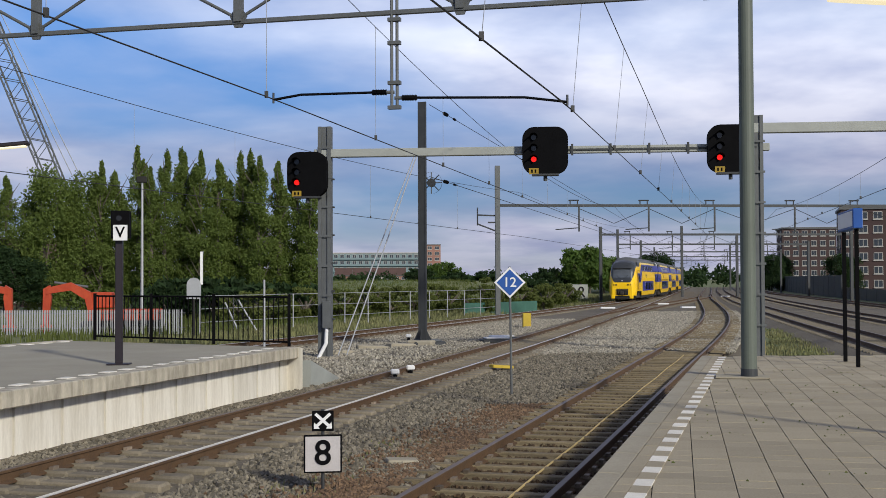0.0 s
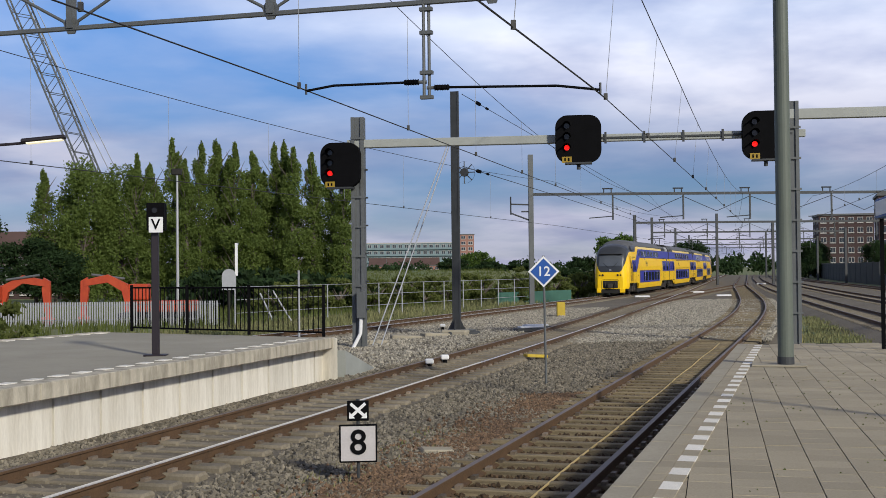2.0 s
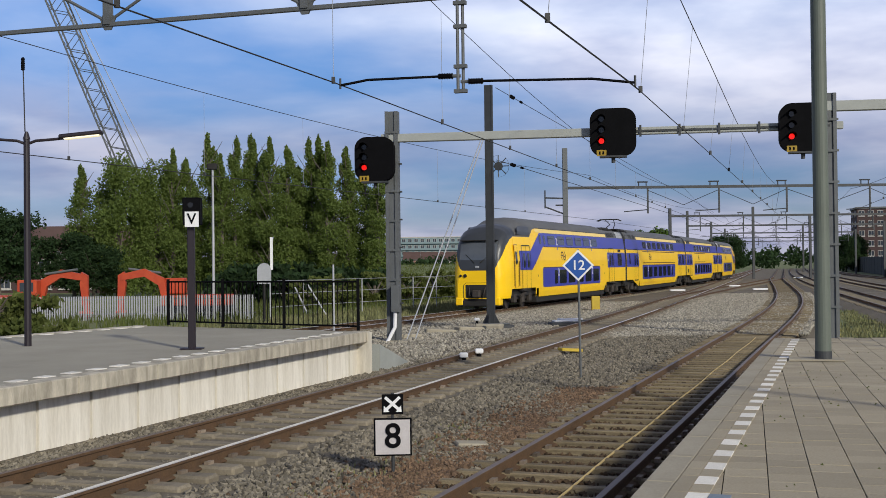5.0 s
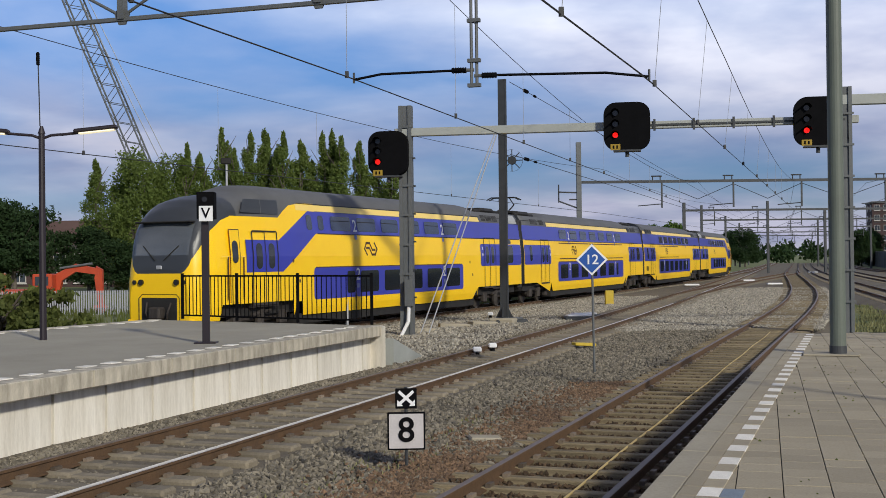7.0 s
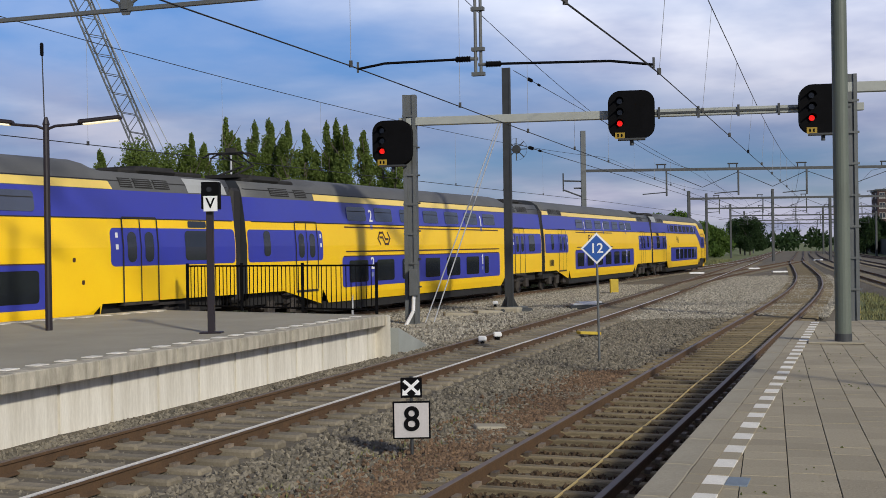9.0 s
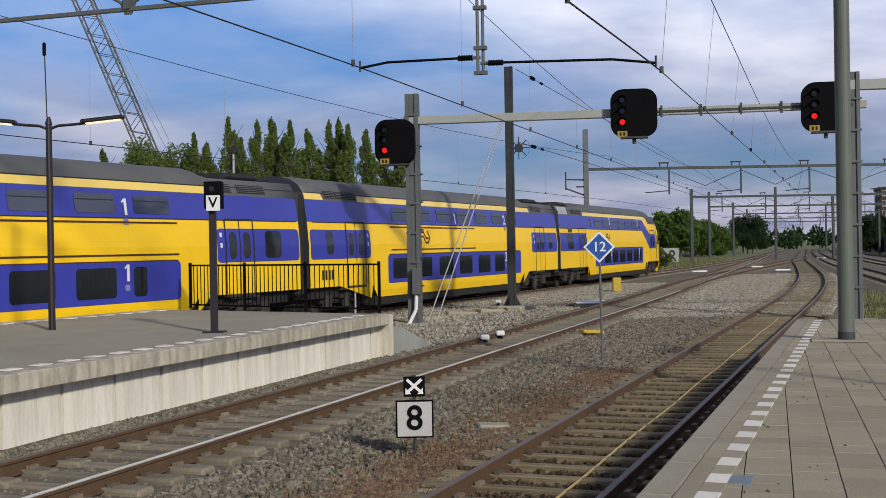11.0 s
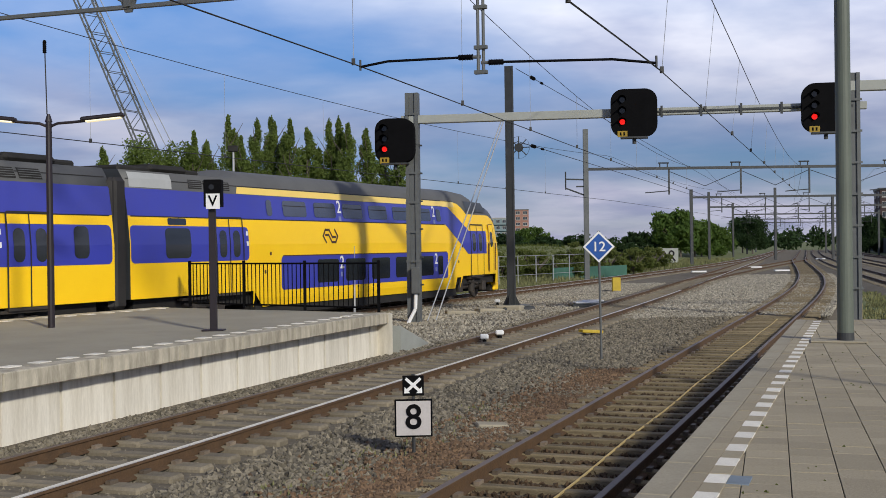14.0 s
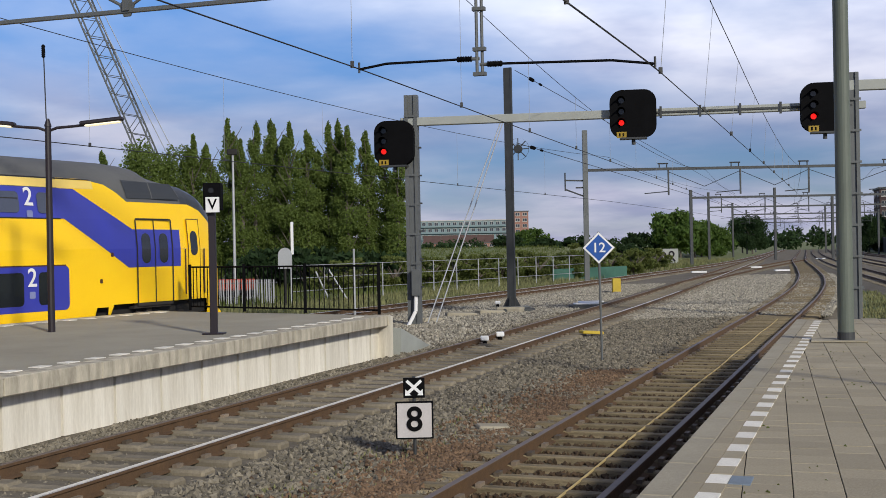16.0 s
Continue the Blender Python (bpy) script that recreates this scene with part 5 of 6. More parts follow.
def lamp_post(x, y, turn, label):
    root = empty("platform_lamp", pose(x, y, PT, 0, 0, turn), label, "street lamp", "platform lamps")
    part("post", rod(B(), (0, 0, 0), (0, 0, 4.05), 0.07, 0.06, 12), M_PURPLE, root)
    part("cap", rod(B(), (0, 0, 4.05), (0, 0, 4.2), 0.075, 0.03, 12), M_PURPLE, root)
    for s in (-1, 1):
        part("arm", tube(B(), [(0, 0, 3.95), (s * 0.18, 0, 4.02), (s * 0.45, 0, 4.04), (s * 0.75, 0, 4.07)], 0.028, 8), M_PURPLE, root)
        bm = B()
        m = Matrix.Translation((s * 1.05, 0, 4.13)) @ Matrix.Rotation(-s * radians(6), 4, "Y")
        box(bm, -0.42, 0.42, -0.11, 0.11, -0.03, 0.05, m, bevel=0.025)
        h = part("lamp_head", bm, M_PURPLE, root)
        part("tube_light", box(B(), -0.33, 0.36, -0.085, 0.085, -0.06, -0.03, m, bevel=0.01), M_LAMP, h, "lit pale yellow lamp cover")
    return root


sign_eight()
sign_twelve()
post_v()
L1 = lamp_post(-7.73, 22.8, 3, "dark twin-arm platform lamp with lit heads")
part("aerial", rod(B(), (-0.03, 0, 4.2), (-0.06, 0, 5.65), 0.012, n=6), M_WIRE, L1)
insulator("insulator", (-0.06, 0, 5.40), (-0.06, 0, 5.66), L1, 0.04)
lamp_post(5.75, 10.1, -14, "dark twin-arm platform lamp on the tiled platform")


def platform_fence():
    root = empty("platform_fence", pose(0, 0, PT), "black metal bar fence closing the platform end", "fence")
    pts = [(-6.68, 30.5), (-5.03, 29.2), (-3.36, 28.05), (-1.50, 26.75)]
    for p in pts:
        part("post", box(B(), p[0] - 0.035, p[0] + 0.035, p[1] - 0.035, p[1] + 0.035, 0, 1.2), M_BLACK, root)
    bar = bpy.data.meshes.new("bar")
    bb = box(B(), -0.011, 0.011, -0.011, 0.011, 0.1, 1.12)
    bb.to_mesh(bar)
    bb.free()
    bar.materials.append(M_BLACK)
    for p, q in zip(pts[:-1], pts[1:]):
        for z in (0.1, 1.13):
            part("rail", rod(B(), (*p, z), (*q, z), 0.022, n=6), M_BLACK, root)
        n = 15
        for k in range(1, n):
            place("bar", bar, root, m=pose(p[0] + (q[0] - p[0]) * k / n, p[1] + (q[1] - p[1]) * k / n, 0))


platform_fence()


def name_board():
    root = empty("station_sign", pose(8.72, 19.83, PT, 0, 0, 75), "blue and white sign box on two black posts", "sign")
    for k in (-0.69, 0.69):
        part("post", box(B(), k - 0.032, k + 0.032, -0.032, 0.032, 0, 2.35), M_BLACK, root)
    b = part("sign_box", box(B(), -0.85, 0.85, -0.08, 0.08, 2.36, 2.70, bevel=0.01), M_SIGNBLUE, root)
    for s in (-1, 1):
        part("face", box(B(), -0.80, 0.80, s * 0.084 - 0.004, s * 0.084 + 0.004, 2.40, 2.66), M_SIGNWHITE, b)


name_board()


def small(name, bm, mat, m, label, category, group=""):
    return tagged(part(name, bm, mat, m=m), label, category, group)


for x, y, w, d, h in ((13.02, 36.6, 0.34, 0.3, 0.55), (8.9, 59.7, 0.42, 0.3, 0.75)):
    small("trackside_box", box(B(), -w / 2, w / 2, -d / 2, d / 2, 0, h, bevel=0.02), M_YELPLATE, pose(x, y, -0.22), "yellow trackside cabinet on the ballast", "cabinet", "trackside boxes")
for x, y, a in ((4.6, 45.6, 10), (1.75, 43.9, 20), (4.95, 46.9, 15)):
    root = empty("point_machine", pose(x + 1.0, y, -0.22, 0, 0, a), "low dark point machine with pale lid on the ballast", "point machine", "point machines")
    part("housing", box(B(), -0.65, 0.65, -0.3, 0.3, 0, 0.16, bevel=0.04), M_DARKSTEEL, root)
    part("lid", box(B(), -0.5, 0.5, -0.22, 0.22, 0.155, 0.23, bevel=0.03), M_STEEL if x < 4 else M_SIGNWHITE, root, "pale lid")
for x, y in ((1.0, 29.0), (1.45, 30.3), (2.2, 47.5)):
    root = empty("marker_post", pose(x, y, -0.2), "short dark marker post with white cap", "marker post", "marker posts")
    part("stub", rod(B(), (0, 0, 0), (0, 0, 0.13), 0.06, n=8), M_BLACK, root)
    part("cap", box(B(), -0.11, 0.11, -0.08, 0.08, 0.12, 0.25, bevel=0.03), M_SIGNWHITE, root)
for x, y, a in ((1.7, 43.0, 30), (0.6, 41.8, 12), (0.62, 15.5, 10), (-0.6, 39.2, 40)):
    small("concrete_block", box(B(), -0.42, 0.42, -0.22, 0.22, -0.1, 0.10, bevel=0.03), M_CONC, pose(x, y, -0.17, 2, 3, a) @ Matrix.Diagonal((0.5 if y < 20 else 1.3, 0.6 if y < 20 else 1.0, 0.6 if y < 20 else 1, 1)), "pale broken concrete slab lying on ballast", "concrete slab", "loose slabs")
small("yellow_trough_lid", box(B(), -0.3, 0.3, -0.16, 0.16, 0, 0.08, bevel=0.015), M_YELPLATE, pose(3.95, 31.2, -0.12, 0, 4, 15), "yellow balise plate between the rails", "track plate")
for x, y in ((20.5, 93.0), (28.8, 107), (27.3, 93.4), (49.5, 152)):
    small("white_plate", box(B(), -0.6, 0.6, -0.2, 0.2, 0, 0.13, bevel=0.02), M_SIGNWHITE, pose(x, y, -0.12), "white plate lying by the turnout", "track plate", "white plates")
# yellow cable between the rails of the timber track
s0, s1 = LINE_C.s_at_y(5), LINE_C.s_at_y(36)
bm = tube(B(), [(*LINE_C.at(s0 + (s1 - s0) * k / 40, 0.24 - 0.0025 * k + 0.012 * math.sin(k * 0.9))[:2], -0.135) for k in range(41)], 0.014, 6)
tagged(part("track_cable", bm, M_CABLE), "thin yellow cable laid along the sleepers", "cable")


def relay_box():
    root = empty("relay_cabinet", pose(29.3, 150.5, -0.3, 0, 0, -8), "grey relay cabinet covered with dark graffiti", "cabinet")
    part("body", box(B(), -1.2, 1.2, -0.5, 0.5, 0, 1.9, bevel=0.03), M_BEAM, root)
    bm = B()
    for k in range(9):
        a = k * 0.7
        rod(bm, (-0.75 + 0.36 * math.cos(a), -0.52, 1.0 + 0.5 * math.sin(a)), (-0.75 + 0.36 * math.cos(a + 0.7), -0.52, 1.0 + 0.5 * math.sin(a + 0.7)), 0.10, n=5)
        rod(bm, (0.35 + 0.3 * math.cos(a), -0.52, 1.2 + 0.35 * math.sin(a)), (0.35 + 0.3 * math.cos(a + 0.7), -0.52, 1.2 + 0.35 * math.sin(a + 0.7)), 0.10, n=5)
    rod(bm, (0.3, -0.52, 0.9), (0.8, -0.52, 0.25), 0.10, n=5)
    part("graffiti", bm, M_PURPLE, root)


relay_box()


# ---------------------------------------------------------------- plants
def leaf_cloud(bm, centre, radii, count, size, rng, up=0.0):
    cx, cy, cz = centre
    for _ in range(count):
        while True:
            v = Vector((rng.uniform(-1, 1), rng.uniform(-1, 1), rng.uniform(-1, 1)))
            if 0.25 < v.length < 1:
                break
        k = 0.75 + 0.45 * noise.noise(v * 2.2 + Vector((cx, cy, cz)))
        p = Vector((cx + v.x * radii[0] * k, cy + v.y * radii[1] * k, cz + v.z * radii[2] * k))
        a = Vector((rng.gauss(0, 1), rng.gauss(0, 1), rng.gauss(0, 0.6) + up)).normalized()
        b = a.orthogonal().normalized()
        b.rotate(Matrix.Rotation(rng.uniform(0, 6.28), 3, a))
        c = a.cross(b)
        s = size * rng.uniform(0.6, 1.4)
        vs = [bm.verts.new(p + b * s + c * s * 0.1), bm.verts.new(p + c * s * 0.5), bm.verts.new(p - b * s), bm.verts.new(p - c * s * 0.5)]
        bm.faces.new(vs)


def poplar(seed, h, w):
    rng = random.Random(seed)
    root = empty("poplar_tree", pose(0, 0, -60), "tall narrow green poplar in a row behind the railway", "tree", "poplar row")
    bm = B()
    rod(bm, (0, 0, -0.5), (0.2, 0, h * 0.5), 0.28, 0.14, 8)
    rod(bm, (0.2, 0, h * 0.5), (0.0, 0.1, h * 0.93), 0.14, 0.03, 6)
    for k in range(12):
        z = h * (0.15 + 0.06 * k)
        a = rng.uniform(0, 6.28)
        rod(bm, (0.1, 0, z), (0.1 + math.cos(a) * w * 0.7, math.sin(a) * w * 0.7, z + h * 0.14), 0.06, 0.015, 5)
    part("trunk", bm, M_BARK, root)
    bm = B()
    for k in range(30):
        u = (k + rng.random()) / 30
        z = h * (0.07 + 0.90 * u)
        r = w * (0.82 + 0.18 * math.sin(math.pi * u)) * (1.0 if u < 0.6 else max(0.22, 1 - (u - 0.6) * 1.95)) * rng.uniform(0.85, 1.1)
        a = rng.uniform(0, 6.28)
        leaf_cloud(bm, (math.cos(a) * r * 0.45, math.sin(a) * r * 0.45, z), (r * 0.72, r * 0.72, h * 0.07), 420, 0.11, rng, 0.2)
    part("crown", bm, M_LEAFA, root)
    return root


def broad_tree(name, seed, h, w, leaf, label, group, n=26, size=0.3, low=0.25, count=110):
    rng = random.Random(seed)
    root = empty(name, pose(0, 0, -60), label, "bush" if "bush" in name else "tree", group)
    bm = B()
    rod(bm, (0, 0, -0.5), (0, 0.1, h * 0.55), 0.05 * h * 0.5, 0.1, 8)
    for k in range(7):
        a = k * 0.9 + rng.random()
        rod(bm, (0, 0.05, h * (low + 0.04 * k)), (math.cos(a) * w * 0.6, math.sin(a) * w * 0.6, h * (0.5 + 0.05 * k)), 0.08, 0.02, 5)
    part("trunk", bm, M_BARK, root)
    bm = B()
    for k in range(n):
        a, u = rng.uniform(0, 6.28), rng.random()
        z = h * (low + (0.88 - low) * u)
        r = w * math.sqrt(max(0.08, 1 - ((u - 0.4) / 0.68) ** 2)) * rng.uniform(0.35, 0.85)
        leaf_cloud(bm, (math.cos(a) * r, math.sin(a) * r, z), (w * 0.34, w * 0.34, h * 0.13), count, size, rng, 0.4)
    part("crown", bm, leaf, root)
    return root


def put(src, x, y, z=-0.4, turn=0.0, k=1.0):
    return copy_thing(src, pose(x, y, z, 0, 0, turn) @ Matrix.Diagonal((k ** 0.5, k ** 0.5, k, 1)))


rng = random.Random(7)
POPS = [poplar(11, 14.0, 1.85), poplar(12, 13.2, 1.7), poplar(13, 14.9, 1.9), poplar(14, 12.4, 1.8)]
TALL = (14.0, 13.2, 14.9, 12.4)
ROW = [(-30.1, 11.3, 1), (-21.0, 12.0, 3), (-19.1, 14.2, 0), (-17.9, 12.2, 1), (-16.6, 13.7, 2), (-15.3, 14.0, 1), (-13.6, 13.6, 0), (-12.0, 13.0, 3), (-10.1, 13.7, 2), (-8.3, 13.2, 0), (-6.8, 12.8, 1), (-5.2, 12.5, 2), (-3.8, 10.6, 3)]
for i, (x, h, k) in enumerate(ROW):
    put(POPS[k], x, 103 + 0.9 * (i % 3), -0.4, rng.uniform(0, 360), (h + 0.5) / TALL[k])
for i in range(9):
    put(POPS[(i * 3 + 1) % 4], -21 + i * 2.05 + rng.uniform(-0.5, 0.5), 107.5 + rng.uniform(-1, 2), -0.6, rng.uniform(0, 360), rng.uniform(0.62, 0.8))
for p, x, y in zip(POPS, (-22.3, -14.5, -9.2, -11.2), (103.5, 105.5, 105.0, 105.8)):
    p.matrix_basis = pose(x, y, -0.9 if x > -20 else -1.2, 0, 0, 40)
FULL = broad_tree("broadleaf_tree", 25, 13.2, 3.0, M_LEAFA, "tall full green tree at the end of the poplar row", "leafy trees", n=70, size=0.13, low=0.06, count=330)
put(FULL, -23.9, 104.5, -0.5, 130, 0.99)
FULL.matrix_basis = pose(-26.6, 102, -0.4, 0, 0, 20)
OAK = broad_tree("broadleaf_tree", 21, 10.0, 4.8, M_LEAFC, "dark green leafy tree beyond the railway", "leafy trees", n=50, count=260, size=0.18)
for x, y, z, k in ((-35.6, 98, -0.4, 0.84), (-39.5, 101, -0.4, 0.9), (-45, 100, -0.4, 0.95), (-30.2, 101, -0.5, 0.62), (-28.0, 99, -0.5, 0.5)):
    put(OAK, x, y, z, rng.uniform(0, 360), k)
OAK.matrix_basis = pose(-52, 101, -0.5)
MID = broad_tree("broadleaf_tree", 22, 8.2, 5.0, M_LEAFB, "bright green rounded tree beside the line", "leafy trees", n=40, size=0.34)
for x, y, z, a in ((41.0, 200, -0.3, 20), (46.5, 214, -1.0, 120), (49.5, 222, -1.3, 200), (53, 232, -1.8, 260), (57, 246, -2.2, 10)):
    put(MID, x, y, z, a)
put(MID, 17.6, 230, 1.0, 60, 0.62)
MID.matrix_basis = pose(36.6, 186, -0.2, 0, 0, 300)
for x, y, z, a in ((70, 262, -1.2, 0), (75, 290, -1, 50), (92, 250, -2, 120), (98, 262, -1.5, 0), (104, 240, -2, 80)):
    put(OAK, x, y, z, a)
BUSH = broad_tree("bush", 23, 2.3, 1.7, M_LEAFD, "yellow-green scrubby bush on the bank", "bushes", n=18, size=0.13, low=0.1)
for x, y, z, a in ((11.5, 92, -0.4, 0), (14, 97, -0.3, 60), (16.3, 99, -0.4, 130), (17.6, 105, -0.3, 10), (20.5, 112, -0.3, 90), (9.2, 88, -0.5, 20), (6.5, 96, -0.2, 70), (3.2, 90, -0.6, 140),
                   (13, 112, 0.3, 10), (18, 131, 0.3, 40), (-15.4, 38.2, 0.1, 20), (-16.6, 37.4, 0.0, 200), (-17.6, 38.8, -0.3, 90), (-20, 41, -0.4, 150), (-13.9, 37.6, -1.0, 60), (-5.5, 76, -0.5, 15), (-3.2, 79, -0.4, 80), (-1.0, 82, -0.5, 150), (0.8, 84, -0.3, 220), (2.6, 86, -0.4, 290), (4.6, 90, -0.5, 30), (7.6, 93, -0.4, 100), (-7.0, 73, -0.6, 200), (-13.2, 35.2, -0.3, 45), (-14.4, 36.1, -0.2, 130), (-15.2, 35.4, -0.1, 250), (-16.9, 36, 0.0, 10), (-12.4, 36.6, -0.8, 310)):
    put(BUSH, x, y, z, a)
BUSH.matrix_basis = pose(1.2, 97, -0.4)
WOOD = broad_tree("hedge_tree", 24, 4.6, 3.2, M_LEAFC, "dense green hedge tree along the grassy bank", "hedge trees", n=30, size=0.26, low=0.08)
for x, y, z, a in ((14, 158, 0.6, 0), (19, 166, 0.8, 60), (24, 172, 0.2, 130), (28, 178, -0.3, 200), (8.5, 150, 1.0, 20),
                   (-9.6, 84, -1.9, 30), (-6.2, 80, -2.3, 100), (-13.5, 86, -2.0, 170), (-3.6, 86, -2.4, 240)):
    put(WOOD, x, y, z, a, 0.62 if y > 140 else 1.0)
WOOD.matrix_basis = pose(31.5, 186, -0.3)


def tufts(name, n, area, h, mat, seed, label):
    """Loose upright blades of grass, area gives a place for a random pair."""
    rng = random.Random(seed)
    verts, faces = [], []
    for _ in range(n):
        x, y, z = area(rng.random(), rng.random())
        for _ in range(4):
            a = rng.uniform(0, 6.28)
            hh, w = h * rng.uniform(0.5, 1.3), 0.02 + 0.03 * h
            dx, dy = math.cos(a), math.sin(a)
            i = len(verts)
            ox, oy = rng.gauss(0, 0.12), rng.gauss(0, 0.12)
            lean = rng.uniform(-0.4, 0.4) * hh
            verts += [(x + ox - dx * w, y + oy - dy * w, z), (x + ox + dx * w, y + oy + dy * w, z), (x + ox + dy * lean, y + oy - dx * lean, z + hh)]
            faces.append((i, i + 1, i + 2))
    me = bpy.data.meshes.new(name)
    me.from_pydata(verts, [], faces)
    me.materials.append(mat)
    return tagged(new(name, me), label, "grass", kind="stuff")


def strip(line, y0, y1, o0, o1, z=-0.42):
    def f(u, v):
        x, y, _ = line.at_y(y0 + (y1 - y0) * u, o0 + (o1 - o0) * v)
        return x, y, z
    return f


tufts("grass_verge", 5200, strip(LINE_A, 18, 85, -10, -2.9), 0.28, M_DRY, 31, "tall dry yellow-green grass beside the track")
tufts("grass_verge", 5200, strip(LINE_A, 80, 180, -22, -3.2), 0.40, M_DRY, 32, "dry yellow-green grass on the verge")
tufts("grass_field", 5000, strip(LINE_A, 24, 120, -40, -9), 0.5, M_LEAFD, 33, "green weeds and rough grass")
def bank_spots(u, v):
    x, y = -12 + 42 * u, 119 + 27 * v
    bank = max(0.0, min(1.0, (y - 118) / 26)) * max(0.0, min(1.0, (0.27 * y - x - 15) / 10)) * max(0.0, min(1.0, (x + 30) / 16))
    return x, y, -0.5 + 2.6 * bank


tufts("grass_bank", 5200, bank_spots, 0.32, M_LEAFD, 37, "rough green grass on the raised bank")
tufts("weeds", 1700, strip(LINE_C, 22.5, 60, 2.6, 4.9, -0.4), 0.12, M_DRY, 34, "yellow-green weeds past the platform end")
def joint_spots(u, v):
    x, y, _ = LINE_C.at_y(6.5 + 14 * u, 2.28 + 0.3 * int(v * 9))
    return x, y, PT - 0.01


tufts("weeds", 60, joint_spots, 0.018, M_LEAFD, 36, "small weeds growing in the paving joints")
tufts("weeds", 150, strip(LINE_C, 10.5, 17, -2.8, -1.7, -0.2), 0.07, M_DRY, 35, "sparse weeds in the ballast")


# ---------------------------------------------------------------- beyond the line
def excavator(x, y, turn, label, arm_only=False):
    root = empty("excavator", pose(x, y, -0.4, 0, 0, turn) @ Matrix.Diagonal((0.83, 0.83, 0.95, 1)), label, "excavator", "excavators")
    part("boom", plate(B(), [(0, -0.2, 0.9), (0.35, -0.2, 2.2), (1.6, -0.2, 2.75), (3.1, -0.2, 2.45), (3.1, -0.2, 2.1), (1.6, -0.2, 2.3), (0.7, -0.2, 1.8), (0.4, -0.2, 0.8)], 0.4, (0, 1, 0)), M_ORANGE, root, "orange bent boom")
    part("stick", plate(B(), [(2.9, -0.16, 2.6), (3.3, -0.16, 2.4), (3.35, -0.16, 0.2), (3.05, -0.16, 0.2), (2.8, -0.16, 1.9)], 0.32, (0, 1, 0)), M_ORANGE, root, "orange dipper stick")
    part("ram", rod(B(), (0.6, -0.25, 2.5), (2.7, -0.25, 2.75), 0.07), M_STEEL, root)
    part("bucket", box(B(), 2.75, 3.5, -0.4, 0.4, -0.05, 0.4, bevel=0.1), M_ORANGE, root)
    part("undercarriage", box(B(), -4.2, 0.9, -1.1, 1.1, 0.0, 0.62, bevel=0.2), M_ORANGE if arm_only else M_UNDER, root)
    part("house", box(B(), -4.0, 0.4, -1.1, 1.1, 0.65, 1.25, bevel=0.08), M_ORANGE, root, "orange engine house")
    c = part("cab", box(B(), -0.9, 0.35, -1.15, -0.1, 1.3, 2.2, bevel=0.06), M_ORANGE, root)
    part("cab_window", box(B(), -0.7, 0.15, -1.17, -1.14, 1.55, 2.05), M_FARGLASS, c)


excavator(-20.7, 62.5, 0, "orange excavator with folded arm behind the palisade fence")
excavator(-13.6, 62.5, 180, "orange excavator with lowered arm behind the fence")
excavator(-25.5, 66, 180, "orange excavator parked beside the others")


def palisade():
    root = empty("palisade_fence", pose(0, 0, -0.45), "pale grey metal palisade fence behind the tracks", "fence")
    pale = bpy.data.meshes.new("pale")
    bb = box(B(), -0.035, 0.035, -0.012, 0.012, 0, 1.25)
    bb.to_mesh(pale)
    bb.free()
    pale.materials.append(M_WIRELIGHT)
    n = 138
    for k in range(n):
        place("pale", pale, root, m=pose(-26 + k * 0.125, 60.5, 0))
    for z in (0.3, 1.05):
        part("rail", box(B(), -26, -8.7, 60.5, 60.54, z, z + 0.06), M_STEEL, root)


palisade()


def leaning_pole(a, b):
    root = empty("leaning_pole", pose(*a), "thin pale grey brace pole leaning behind the black railing", "pole", "leaning poles")
    part("shaft", rod(B(), (0, 0, 0), tuple(b[i] - a[i] for i in range(3)), 0.045), M_WIRELIGHT, root)


leaning_pole((-5.95, 60.6, -0.42), (-6.7, 60.8, 1.15))
leaning_pole((-5.0, 60.6, -0.42), (-6.05, 60.8, 1.3))


def wire_fence():
    root = empty("wire_fence", pose(0, 0, -0.45), "grey wire fence with thin posts along the verge", "fence")
    p, q = Vector((-7.5, 57, 0)), Vector((10.5, 86, 0))
    n = 13
    for k in range(n + 1):
        c = p + (q - p) * k / n
        part("post", rod(B(), c, c + Vector((0, 0, 2.0)), 0.035, n=6), M_WIRELIGHT, root)
    for z in (0.7, 1.35, 1.98):
        part("wire", rod(B(), p + Vector((0, 0, z)), q + Vector((0, 0, z)), 0.016, n=4), M_WIRELIGHT, root)
    g = plate(B(), [q + Vector((-2.5, -1, 0)), q + Vector((4.2, 7, 0)), q + Vector((4.2, 7, 1.0)), q + Vector((-2.5, -1, 1.0))], 0.03, (0.8, -0.6, 0))
    part("green_netting", g, M_GREENNET, root, "green mesh netting")


wire_fence()


